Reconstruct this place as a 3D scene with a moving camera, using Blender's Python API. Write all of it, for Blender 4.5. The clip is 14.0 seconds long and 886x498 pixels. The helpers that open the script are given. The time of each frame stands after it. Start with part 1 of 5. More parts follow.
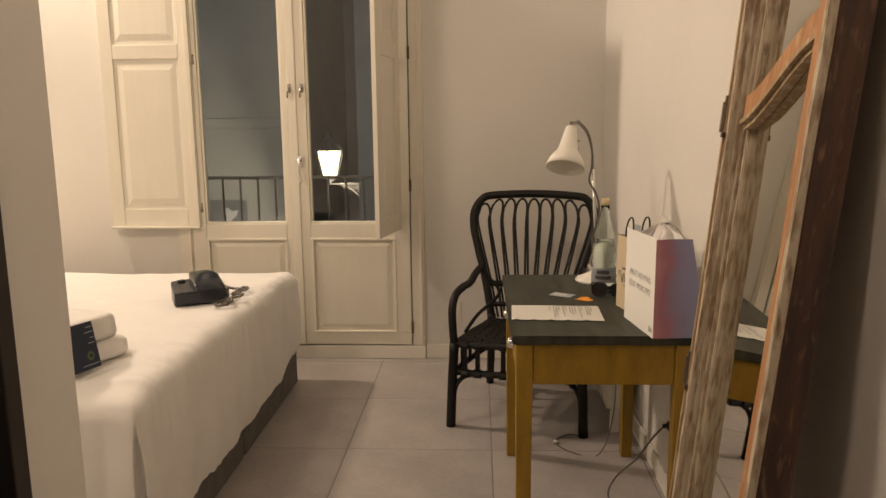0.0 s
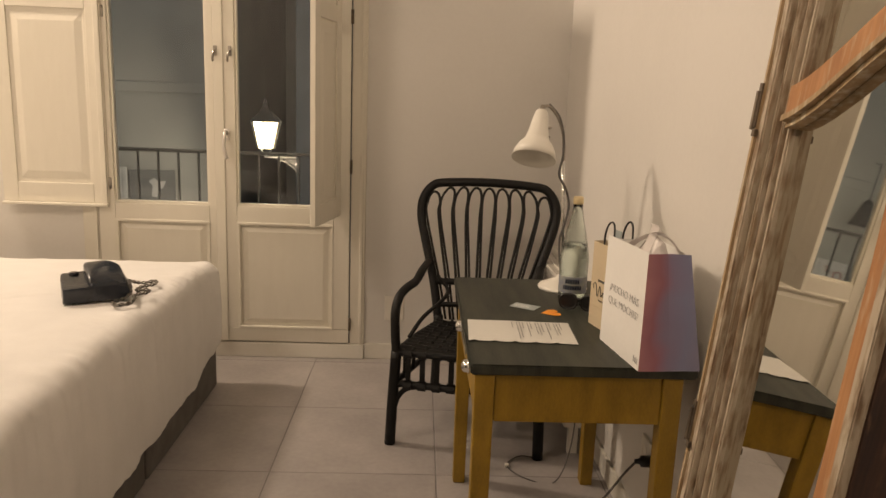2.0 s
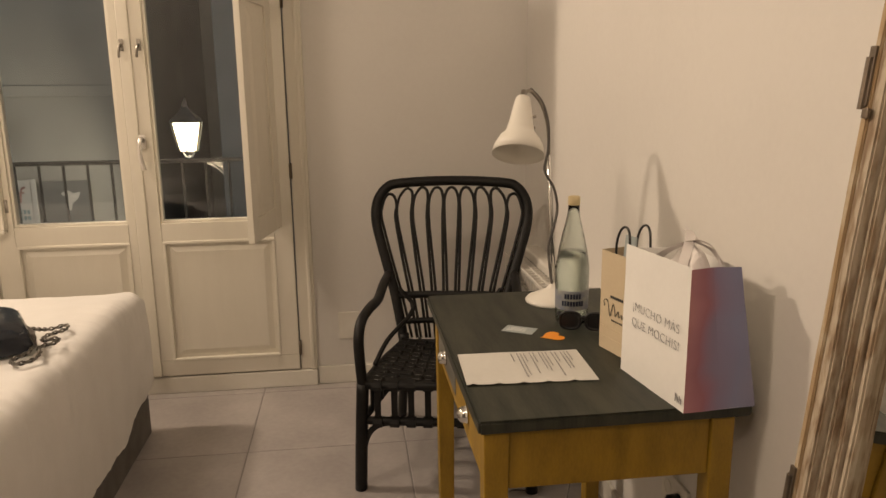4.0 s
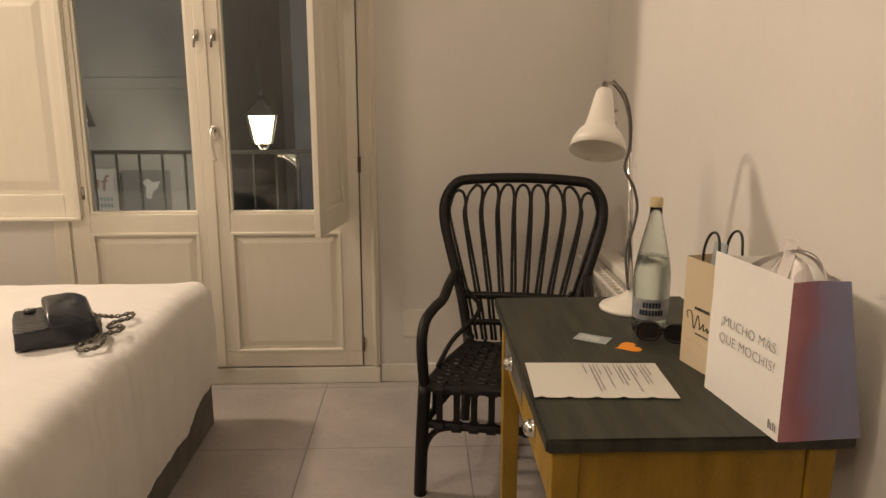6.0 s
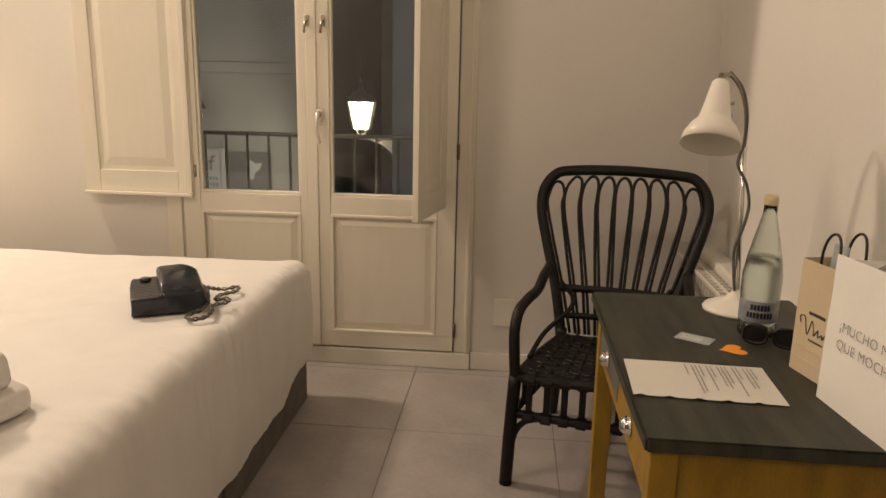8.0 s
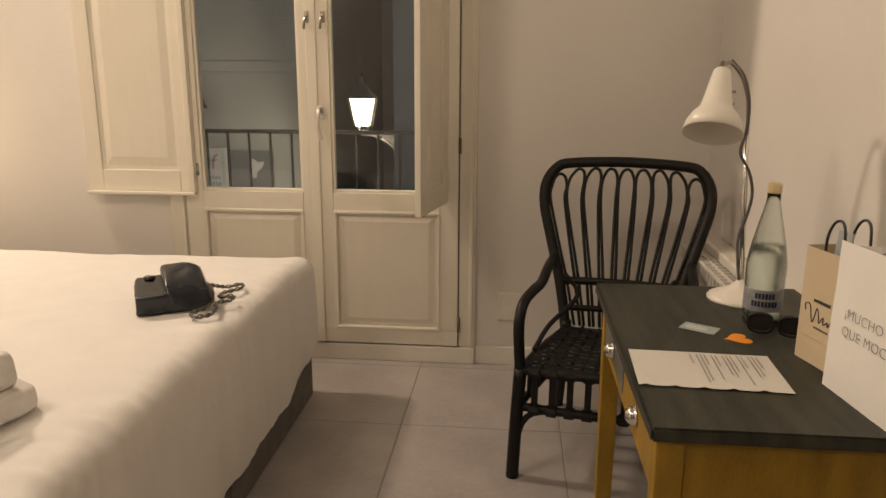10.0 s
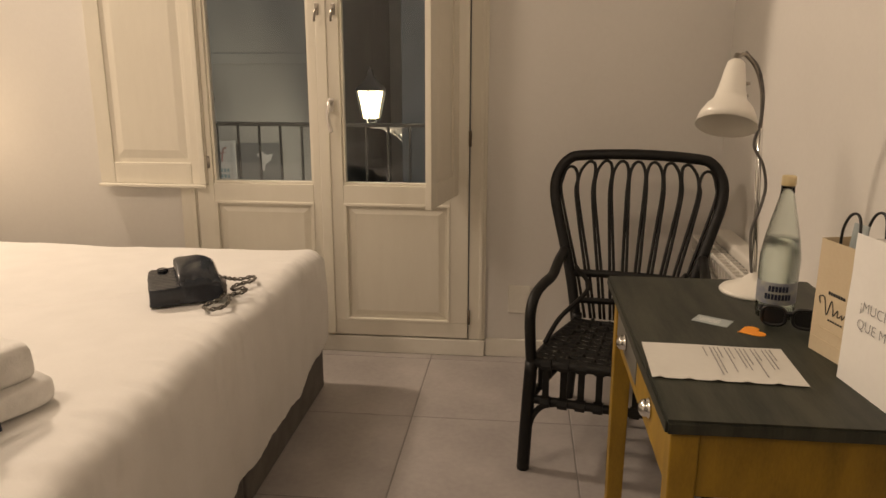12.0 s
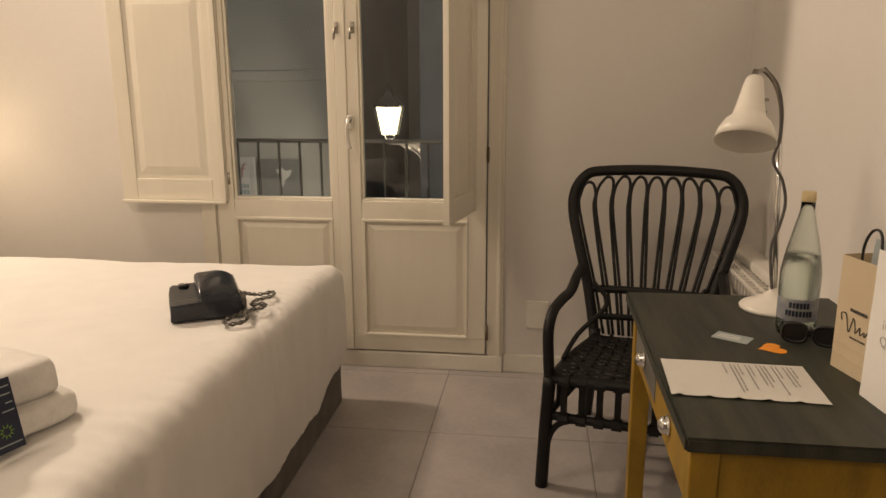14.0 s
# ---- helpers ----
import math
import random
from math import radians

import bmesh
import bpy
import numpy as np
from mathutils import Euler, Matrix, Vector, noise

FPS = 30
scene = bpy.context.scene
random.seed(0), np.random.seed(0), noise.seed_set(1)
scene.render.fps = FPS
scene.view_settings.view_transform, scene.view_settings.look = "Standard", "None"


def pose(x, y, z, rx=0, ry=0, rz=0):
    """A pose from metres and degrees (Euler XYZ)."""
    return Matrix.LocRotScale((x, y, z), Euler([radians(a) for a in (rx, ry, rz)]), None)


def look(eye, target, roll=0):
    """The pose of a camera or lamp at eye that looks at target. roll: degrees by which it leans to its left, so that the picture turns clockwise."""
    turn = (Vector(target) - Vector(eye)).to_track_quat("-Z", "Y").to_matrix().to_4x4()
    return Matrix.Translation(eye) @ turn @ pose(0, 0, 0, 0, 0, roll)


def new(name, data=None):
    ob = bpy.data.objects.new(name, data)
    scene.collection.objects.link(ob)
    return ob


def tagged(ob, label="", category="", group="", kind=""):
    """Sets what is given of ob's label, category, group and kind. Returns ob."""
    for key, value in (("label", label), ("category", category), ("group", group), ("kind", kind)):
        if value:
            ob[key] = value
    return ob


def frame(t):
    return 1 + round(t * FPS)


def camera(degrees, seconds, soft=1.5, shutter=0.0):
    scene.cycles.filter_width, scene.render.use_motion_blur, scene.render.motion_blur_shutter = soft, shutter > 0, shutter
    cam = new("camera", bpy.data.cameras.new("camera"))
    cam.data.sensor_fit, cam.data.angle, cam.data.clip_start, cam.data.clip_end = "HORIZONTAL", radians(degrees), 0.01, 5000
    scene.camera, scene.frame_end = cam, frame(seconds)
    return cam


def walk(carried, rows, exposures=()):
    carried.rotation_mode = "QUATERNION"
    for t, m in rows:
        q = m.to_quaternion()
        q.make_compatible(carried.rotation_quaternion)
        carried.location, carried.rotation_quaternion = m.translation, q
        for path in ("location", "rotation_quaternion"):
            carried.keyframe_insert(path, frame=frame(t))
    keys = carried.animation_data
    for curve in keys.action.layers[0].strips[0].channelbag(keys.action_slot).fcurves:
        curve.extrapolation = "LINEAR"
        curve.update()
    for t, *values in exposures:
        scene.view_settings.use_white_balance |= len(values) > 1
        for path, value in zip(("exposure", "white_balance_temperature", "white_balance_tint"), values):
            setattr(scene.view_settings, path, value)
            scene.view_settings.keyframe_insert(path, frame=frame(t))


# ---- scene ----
cam = camera(62.3, 14.0, soft=1.5)
PATH = [
    (0, (0.047, 0.327, 1.384), (-0.052, 2.297, 1.055), -0.6),
    (0.5, (0.053, 0.348, 1.385), (-0.012, 2.317, 1.041), 0.3),
    (1, (0.05, 0.46, 1.362), (0.055, 2.422, 0.973), 1.8),
    (1.5, (0.04, 0.614, 1.393), (0.074, 2.574, 0.996), 2.1),
    (2, (0.006, 0.747, 1.392), (0.074, 2.708, 1.002), 2.1),
    (2.5, (-0.087, 0.89, 1.397), (0.111, 2.839, 0.992), 0.2),
    (2.7, (-0.116, 0.932, 1.397), (0.141, 2.872, 0.988), -0.7),
    (4.8, (-0.066, 1.241, 1.388), (0.142, 3.185, 0.966), -0.8),
    (5, (-0.064, 1.252, 1.377), (0.106, 3.2, 0.956), -0.4),
    (5.5, (-0.074, 1.258, 1.375), (0.037, 3.208, 0.947), 0.2),
    (6, (-0.08, 1.258, 1.378), (-0.019, 3.212, 0.954), -0.0),
    (6.5, (-0.079, 1.261, 1.377), (-0.069, 3.215, 0.951), -0.1),
    (7, (-0.104, 1.264, 1.372), (-0.176, 3.215, 0.934), 0.6),
    (7.5, (-0.114, 1.26, 1.369), (-0.252, 3.202, 0.912), 1.1),
    (8, (-0.11, 1.258, 1.37), (-0.288, 3.199, 0.918), 1.2),
    (10.5, (-0.108, 1.258, 1.363), (-0.292, 3.194, 0.892), 0.1),
    (11, (-0.108, 1.255, 1.363), (-0.28, 3.189, 0.882), 0.3),
    (11.5, (-0.113, 1.257, 1.361), (-0.297, 3.189, 0.874), 0.3),
    (12, (-0.121, 1.254, 1.365), (-0.328, 3.184, 0.882), 0.1),
    (12.5, (-0.114, 1.253, 1.363), (-0.337, 3.183, 0.887), -0.2),
    (13, (-0.114, 1.25, 1.364), (-0.346, 3.181, 0.896), -0.5),
    (13.5, (-0.116, 1.247, 1.369), (-0.363, 3.179, 0.915), -0.4),
    (14, (-0.121, 1.247, 1.369), (-0.377, 3.181, 0.926), -0.2),
]
walk(cam, [(t, look(eye, target, roll)) for t, eye, target, roll in PATH], exposures=[(0, 0.45), (2.5, 0.43), (5, 0.42), (8, 0.30), (14, 0.25)])


# ---- light ----
world = bpy.data.worlds.new("night")
scene.world = world
world.use_nodes = True
world.node_tree.nodes["Background"].inputs[0].default_value = (0.195, 0.198, 0.190, 1)
world.node_tree.nodes["Background"].inputs[1].default_value = 1.0
scene.view_settings.exposure = 0.0


def point_light(name, at, watts, colour, radius):
    data = bpy.data.lights.new(name, "POINT")
    data.energy, data.color, data.shadow_soft_size = watts, colour, radius
    ob = new(name, data)
    ob.location = at
    return ob


WARM = (1.0, 0.785, 0.59)


def spot_light(name, at, target, watts, colour, radius, cone, blend):
    data = bpy.data.lights.new(name, "SPOT")
    data.energy, data.color, data.shadow_soft_size = watts, colour, radius
    data.spot_size, data.spot_blend = radians(cone), blend
    ob = new(name, data)
    ob.matrix_world = look(at, target)
    return ob


# two ceiling spots over the head of the bed, turned into the room
spot_light("ceiling_spot_source", (-2.25, 1.85, 3.30), (-0.4, 3.5, 0.4), 88, WARM, 0.28, 130, 0.8)
spot_light("ceiling_spot_source", (-2.93, 4.27, 3.30), (-0.6, 3.0, 0.2), 205, WARM, 0.16, 112, 0.6)
point_light("bedside_light_source", (-2.82, 4.30, 1.12), 2.0, (1.0, 0.72, 0.45), 0.12)
# unseen fill lamp, added to brighten the passage end and the wall beside the mirror
point_light("passage_fill_source", (-0.48, 0.75, 2.60), 15, WARM, 0.10)
point_light("lantern_source", (-2.13, 10.80, 0.90), 150, (1.0, 0.85, 0.62), 0.03)


# ---- materials ----
def mat(name, a, b=None, rough=0.6, metal=0.0, scale=6.0, fine=80.0, bump=0.1, depth=0.002, stretch=(1, 1, 1), vary=0.0, sheen=0.0):
    """Two-scale mottling between the colours a and b with a fine relief."""
    b = b or tuple(0.85 * c for c in a)
    m = bpy.data.materials.new(name)
    m.use_nodes = True
    nt = m.node_tree
    n, l = nt.nodes, nt.links
    p = n["Principled BSDF"]
    p.inputs["Roughness"].default_value = rough
    p.inputs["Metallic"].default_value = metal
    if sheen:
        p.inputs["Sheen Weight"].default_value = sheen
    co = n.new("ShaderNodeTexCoord")
    mp = n.new("ShaderNodeMapping")
    mp.inputs["Scale"].default_value = stretch
    l.new(co.outputs["Object"], mp.inputs["Vector"])
    n1, n2 = n.new("ShaderNodeTexNoise"), n.new("ShaderNodeTexNoise")
    for node, s, d in ((n1, scale, 5), (n2, fine, 3)):
        node.inputs["Scale"].default_value, node.inputs["Detail"].default_value = s, d
        l.new(mp.outputs["Vector"], node.inputs["Vector"])
    add = n.new("ShaderNodeMath")
    add.operation = "MULTIPLY_ADD"
    add.inputs[1].default_value = 0.35
    l.new(n2.outputs["Fac"], add.inputs[0])
    l.new(n1.outputs["Fac"], add.inputs[2])
    ramp = n.new("ShaderNodeValToRGB")
    ramp.color_ramp.elements[0].position, ramp.color_ramp.elements[0].color = 0.45, (*b, 1)
    ramp.color_ramp.elements[1].position, ramp.color_ramp.elements[1].color = 0.85, (*a, 1)
    l.new(add.outputs[0], ramp.inputs["Fac"])
    last = ramp.outputs["Color"]
    if vary:
        info, hsv, mul = n.new("ShaderNodeObjectInfo"), n.new("ShaderNodeHueSaturation"), n.new("ShaderNodeMapRange")
        mul.inputs["To Min"].default_value, mul.inputs["To Max"].default_value = 1 - vary, 1 + vary
        l.new(info.outputs["Random"], mul.inputs["Value"])
        l.new(mul.outputs["Result"], hsv.inputs["Value"])
        l.new(last, hsv.inputs["Color"])
        last = hsv.outputs["Color"]
    l.new(last, p.inputs["Base Color"])
    bp = n.new("ShaderNodeBump")
    bp.inputs["Strength"].default_value, bp.inputs["Distance"].default_value = bump, depth
    l.new(add.outputs[0], bp.inputs["Height"])
    l.new(bp.outputs["Normal"], p.inputs["Normal"])
    return m


def clear(name, colour, rough=0.0, ior=1.45):
    m = bpy.data.materials.new(name)
    m.use_nodes = True
    p = m.node_tree.nodes["Principled BSDF"]
    p.inputs["Base Color"].default_value = (*colour, 1)
    p.inputs["Roughness"].default_value, p.inputs["IOR"].default_value = rough, ior
    p.inputs["Transmission Weight"].default_value = 1
    return m


def glow(name, colour, strength):
    m = bpy.data.materials.new(name)
    m.use_nodes = True
    p = m.node_tree.nodes["Principled BSDF"]
    p.inputs["Base Color"].default_value = (*colour, 1)
    p.inputs["Emission Color"].default_value = (*colour, 1)
    p.inputs["Emission Strength"].default_value = strength
    return m


def worn_wood(name, wood, dark, paint, amount, grain=(14, 14, 1.2)):
    """Old timber with grain along z and flaking paint in streaks."""
    m = mat(name, wood, dark, rough=0.65, scale=3.0, fine=16.0, bump=0.5, depth=0.003, stretch=grain)
    nt = m.node_tree
    n, l = nt.nodes, nt.links
    p = n["Principled BSDF"]
    was = p.inputs["Base Color"].links[0].from_socket
    co, mp, no = n.new("ShaderNodeTexCoord"), n.new("ShaderNodeMapping"), n.new("ShaderNodeTexNoise")
    mp.inputs["Scale"].default_value = (70, 70, 16)
    no.inputs["Scale"].default_value, no.inputs["Detail"].default_value = 1.0, 10
    l.new(co.outputs["Object"], mp.inputs["Vector"])
    l.new(mp.outputs["Vector"], no.inputs["Vector"])
    r = n.new("ShaderNodeValToRGB")
    r.color_ramp.elements[0].position, r.color_ramp.elements[1].position = 0.58 - amount * 0.4, 0.76 - amount * 0.4
    l.new(no.outputs["Fac"], r.inputs["Fac"])
    mx = n.new("ShaderNodeMix")
    mx.data_type = "RGBA"
    l.new(r.outputs["Color"], mx.inputs[0])
    l.new(was, mx.inputs[6])
    mx.inputs[7].default_value = (*paint, 1)
    l.new(mx.outputs[2], p.inputs["Base Color"])
    return m


WALL = mat("wall_paint", (0.725, 0.70, 0.66), (0.685, 0.66, 0.62), rough=0.85, scale=1.6, fine=60, bump=0.12, depth=0.004)
TRIM = mat("white_trim_paint", (0.78, 0.75, 0.68), (0.72, 0.69, 0.61), rough=0.45, scale=5, fine=50, bump=0.10)
DOORPAINT = mat("cream_door_paint", (0.75, 0.71, 0.615), (0.725, 0.685, 0.59), rough=0.42, scale=5, fine=40, bump=0.10, stretch=(5, 5, 1))
TILE = mat("grey_floor_tile", (0.40, 0.368, 0.352), (0.30, 0.276, 0.264), rough=0.42, scale=3.5, fine=45, bump=0.10, vary=0.04)
GROUT = mat("grout", (0.26, 0.243, 0.23), rough=0.9)
LINEN = mat("white_linen", (0.80, 0.78, 0.75), (0.76, 0.74, 0.71), rough=0.9, scale=9, fine=120, bump=0.35, depth=0.004, sheen=0.2)
TOWEL = mat("white_terry", (0.85, 0.83, 0.80), (0.76, 0.74, 0.71), rough=1.0, scale=30, fine=330, bump=0.9, depth=0.004, sheen=0.4)
BASE = mat("grey_upholstery", (0.17, 0.155, 0.145), (0.12, 0.11, 0.10), rough=0.95, scale=12, fine=300, bump=0.4)
YELLOW = mat("ochre_paint", (0.335, 0.200, 0.015), (0.215, 0.125, 0.007), rough=0.5, scale=9, fine=110, bump=0.2, stretch=(2, 2, 0.7))
TOPGREY = mat("worn_dark_grey_top", (0.047, 0.048, 0.033), (0.012, 0.015, 0.011), rough=0.55, scale=2.6, fine=26, bump=0.3, stretch=(9, 1.2, 1))
DRAWGREY = mat("dull_grey_drawer", (0.16, 0.155, 0.14), (0.11, 0.105, 0.09), rough=0.35)
RATTAN = mat("black_rattan", (0.009, 0.0085, 0.008), (0.005, 0.0045, 0.004), rough=0.5, scale=25, fine=120, bump=0.4)
LAMPWHITE = mat("white_enamel", (0.80, 0.77, 0.70), (0.77, 0.74, 0.67), rough=0.28, scale=3, bump=0.02)
CHROME = mat("chrome", (0.75, 0.74, 0.72), (0.68, 0.67, 0.65), rough=0.14, metal=1.0, bump=0.02)
STEEL = mat("dull_metal", (0.42, 0.39, 0.35), (0.30, 0.27, 0.23), rough=0.38, metal=1.0, scale=20, bump=0.1)
BRASS = mat("dark_hinge_metal", (0.20, 0.16, 0.12), (0.12, 0.10, 0.08), rough=0.5, metal=0.8, scale=25)
BLACK = mat("black_plastic", (0.012, 0.012, 0.013), (0.008, 0.008, 0.009), rough=0.3, bump=0.03)
CABLE = mat("grey_braided_cable", (0.16, 0.15, 0.14), (0.08, 0.075, 0.07), rough=0.7, fine=400, bump=0.4)
PAPER = mat("paper", (0.86, 0.85, 0.82), (0.82, 0.81, 0.78), rough=0.85, scale=5, bump=0.05)
SHEET = mat("letter_paper", (0.66, 0.645, 0.60), (0.62, 0.605, 0.56), rough=0.85, scale=5, bump=0.05)
INK = mat("ink", (0.06, 0.06, 0.06), rough=0.8)
INKGREY = mat("grey_ink", (0.27, 0.26, 0.26), rough=0.8)
KRAFT = mat("kraft_paper", (0.62, 0.52, 0.36), (0.56, 0.46, 0.31), rough=0.85, scale=4, fine=120, bump=0.15)
ORANGE = mat("orange_card", (0.90, 0.34, 0.03), (0.85, 0.30, 0.02), rough=0.6)
CARD = mat("pale_blue_card", (0.40, 0.45, 0.45), (0.33, 0.38, 0.39), rough=0.3)
TISSUE = mat("white_tissue", (0.84, 0.80, 0.78), (0.78, 0.74, 0.71), rough=0.8, scale=9)
LEATHER = mat("black_quilted_leather", (0.018, 0.022, 0.031), (0.010, 0.012, 0.017), rough=0.24, scale=14, fine=160, bump=0.3)
CHAIN = mat("dark_chain_metal", (0.30, 0.28, 0.25), (0.10, 0.09, 0.08), rough=0.3, metal=0.9, scale=60)
RADWHITE = mat("radiator_enamel", (0.74, 0.71, 0.65), (0.70, 0.67, 0.61), rough=0.4, bump=0.05)
# dark colour standing in for the shade inside narrow gaps
SHADOWGAP = mat("gap_shade", (0.16, 0.15, 0.13), rough=0.9)
DARKDOOR = mat("dark_stained_door", (0.020, 0.016, 0.013), (0.012, 0.009, 0.008), rough=0.5, scale=4, stretch=(8, 8, 1))
RATTAN.node_tree.nodes["Principled BSDF"].inputs["Specular IOR Level"].default_value = 0.3
GLASS = clear("window_glass", (0.93, 0.95, 0.95))
BOTTLE = clear("pale_green_glass", (0.93, 0.98, 0.955), 0.02, 1.45)

# pressed glass is slightly wavy and seeded
_n = BOTTLE.node_tree.nodes
_w, _b = _n.new("ShaderNodeTexNoise"), _n.new("ShaderNodeBump")
_w.inputs["Scale"].default_value, _w.inputs["Detail"].default_value = 140, 3
_b.inputs["Strength"].default_value, _b.inputs["Distance"].default_value = 0.14, 0.002
BOTTLE.node_tree.links.new(_w.outputs["Fac"], _b.inputs["Height"])
BOTTLE.node_tree.links.new(_b.outputs["Normal"], _n["Principled BSDF"].inputs["Normal"])
WATER = clear("water", (0.93, 0.97, 0.96), 0.0, 1.33)
CAP = mat("cream_cap", (0.75, 0.62, 0.36), (0.68, 0.55, 0.30), rough=0.45)
LABEL = mat("bottle_label", (0.33, 0.34, 0.30), (0.17, 0.19, 0.27), rough=0.5, scale=28, fine=90)
MIRROR = mat("mirror_silver", (0.80, 0.79, 0.75), (0.78, 0.77, 0.73), rough=0.02, metal=1.0, scale=1, bump=0.0)
OLDWOOD = worn_wood("weathered_frame_wood", (0.34, 0.25, 0.16), (0.17, 0.11, 0.065), (0.48, 0.41, 0.31), 0.5)
TANWOOD = worn_wood("pale_tan_wood", (0.42, 0.30, 0.17), (0.27, 0.18, 0.09), (0.50, 0.42, 0.30), 0.2)
BAREWOOD = worn_wood("bare_orange_wood", (0.48, 0.24, 0.10), (0.33, 0.15, 0.06), (0.50, 0.36, 0.22), 0.05)
DARKWOOD = worn_wood("dark_brown_wood", (0.085, 0.036, 0.020), (0.026, 0.014, 0.011), (0.20, 0.11, 0.07), 0.02)
# the same black iron without the haze lift that IRON has
DARKIRON = mat("deep_black_iron", (0.022, 0.022, 0.022), (0.014, 0.014, 0.014), rough=0.55)
SATIN = mat("satin_steel", (0.78, 0.75, 0.71), (0.70, 0.67, 0.63), rough=0.36, metal=0.85, scale=15, bump=0.05)
# black iron lightened in its colour to imitate haze on the panes
IRON = mat("hazed_black_iron", (0.11, 0.11, 0.105), (0.07, 0.07, 0.068), rough=0.55)
FACADE = mat("street_render", (0.34, 0.33, 0.30), (0.26, 0.25, 0.23), rough=0.9, scale=1.2, fine=20)
# stone made paler to put the grey veil of the glass into it
STONE = mat("haze_lifted_stone", (0.24, 0.24, 0.235), (0.17, 0.17, 0.165), rough=0.9, scale=2, fine=25)
# sign white dulled and sign dark raised, a hazy low contrast painted in
SIGNWHITE = mat("hazed_sign_white", (0.52, 0.50, 0.47), rough=0.6)
SIGNDARK = mat("hazed_sign_dark", (0.15, 0.15, 0.145), rough=0.6)
# pale colour imitating haze and lamp glare on the right-hand pane
PALE = mat("pane_glare_render", (0.56, 0.54, 0.50), (0.44, 0.43, 0.40), rough=0.9, scale=0.7, fine=9)
SIGNRED = mat("sign_red", (0.30, 0.17, 0.15), rough=0.6)
SIGNTEAL = mat("sign_teal", (0.20, 0.27, 0.28), rough=0.6)
NAVY = mat("navy_card", (0.012, 0.02, 0.05), rough=0.5)
GREEN = mat("green_print", (0.20, 0.36, 0.05), rough=0.6)
BULB = glow("lantern_glow", (1.0, 0.86, 0.58), 2.2)


# ---- mesh tools ----
def part(name, bm, material, parent=None, label="", smooth=False):
    me = bpy.data.meshes.new(name)
    bmesh.ops.recalc_face_normals(bm, faces=bm.faces[:])
    bm.to_mesh(me)
    bm.free()
    if smooth:
        me.polygons.foreach_set("use_smooth", [True] * len(me.polygons))
    me.materials.append(material)
    ob = new(name, me)
    ob.parent = parent
    if label:
        ob["label"] = label
    return ob


def thing(name, at, label, category, group="", kind="", rz=0.0):
    ob = new(name)
    ob.empty_display_size = 0.1
    ob.matrix_world = pose(*at, 0, 0, rz)
    return tagged(ob, label, category, group, kind)


def box(bm, x0, y0, z0, x1, y1, z1, bevel=0.0, seg=2):
    r = bmesh.ops.create_cube(bm, size=1.0)
    vs = r["verts"]
    for v in vs:
        v.co = Vector((x0 + (v.co.x + 0.5) * (x1 - x0), y0 + (v.co.y + 0.5) * (y1 - y0), z0 + (v.co.z + 0.5) * (z1 - z0)))
    if bevel:
        es = list({e for v in vs for e in v.link_edges})
        bmesh.ops.bevel(bm, geom=es, offset=bevel, segments=seg, affect="EDGES", profile=0.6)
    return bm


def boxed(*a, **k):
    return box(bmesh.new(), *a, **k)


def smooth_path(pts, n=8, closed=False):
    """Catmull-Rom through the points."""
    p = [Vector(q) for q in pts]
    out = []
    m = len(p)
    spans = m if closed else m - 1
    for i in range(spans):
        if closed:
            a, b, c, d = p[(i - 1) % m], p[i], p[(i + 1) % m], p[(i + 2) % m]
        else:
            b, c = p[i], p[i + 1]
            a = p[i - 1] if i else b * 2 - c
            d = p[i + 2] if i + 2 < m else c * 2 - b
        for k in range(n):
            t = k / n
            out.append(0.5 * (2 * b + (c - a) * t + (2 * a - 5 * b + 4 * c - d) * t * t + (3 * b - a - 3 * c + d) * t ** 3))
    if not closed:
        out.append(p[-1])
    return out


def tube(bm, path, r, sides=8, closed=False, r_end=None):
    """A round bar swept along the path."""
    path = [Vector(q) for q in path]
    n = len(path)
    rings, up = [], None
    for i, q in enumerate(path):
        if closed:
            d = path[(i + 1) % n] - path[i - 1]
        else:
            d = path[min(i + 1, n - 1)] - path[max(i - 1, 0)]
        d.normalize()
        if up is None:
            up = d.orthogonal().normalized()
        up = (up - d * up.dot(d)).normalized()
        side = d.cross(up)
        rr = r if r_end is None else r + (r_end - r) * i / max(1, n - 1)
        rings.append([bm.verts.new(q + rr * (math.cos(2 * math.pi * k / sides) * up + math.sin(2 * math.pi * k / sides) * side)) for k in range(sides)])
    for i in range(n if closed else n - 1):
        a, b = rings[i], rings[(i + 1) % n]
        for k in range(sides):
            bm.faces.new((a[k], a[(k + 1) % sides], b[(k + 1) % sides], b[k]))
    if not closed:
        bm.faces.new(rings[0][::-1])
        bm.faces.new(rings[-1])
    return bm


def lathe(bm, profile, sides=32, m=None):
    """A turned shape from (radius, height) pairs about z."""
    rings = []
    m = m or Matrix()
    for r, z in profile:
        rings.append([bm.verts.new(m @ Vector((r * math.cos(2 * math.pi * k / sides), r * math.sin(2 * math.pi * k / sides), z))) for k in range(sides)])
    for a, b in zip(rings, rings[1:]):
        for k in range(sides):
            bm.faces.new((a[k], a[(k + 1) % sides], b[(k + 1) % sides], b[k]))
    return bm


def cap_ends(bm):
    bmesh.ops.holes_fill(bm, edges=[e for e in bm.edges if e.is_boundary], sides=0)
    return bm


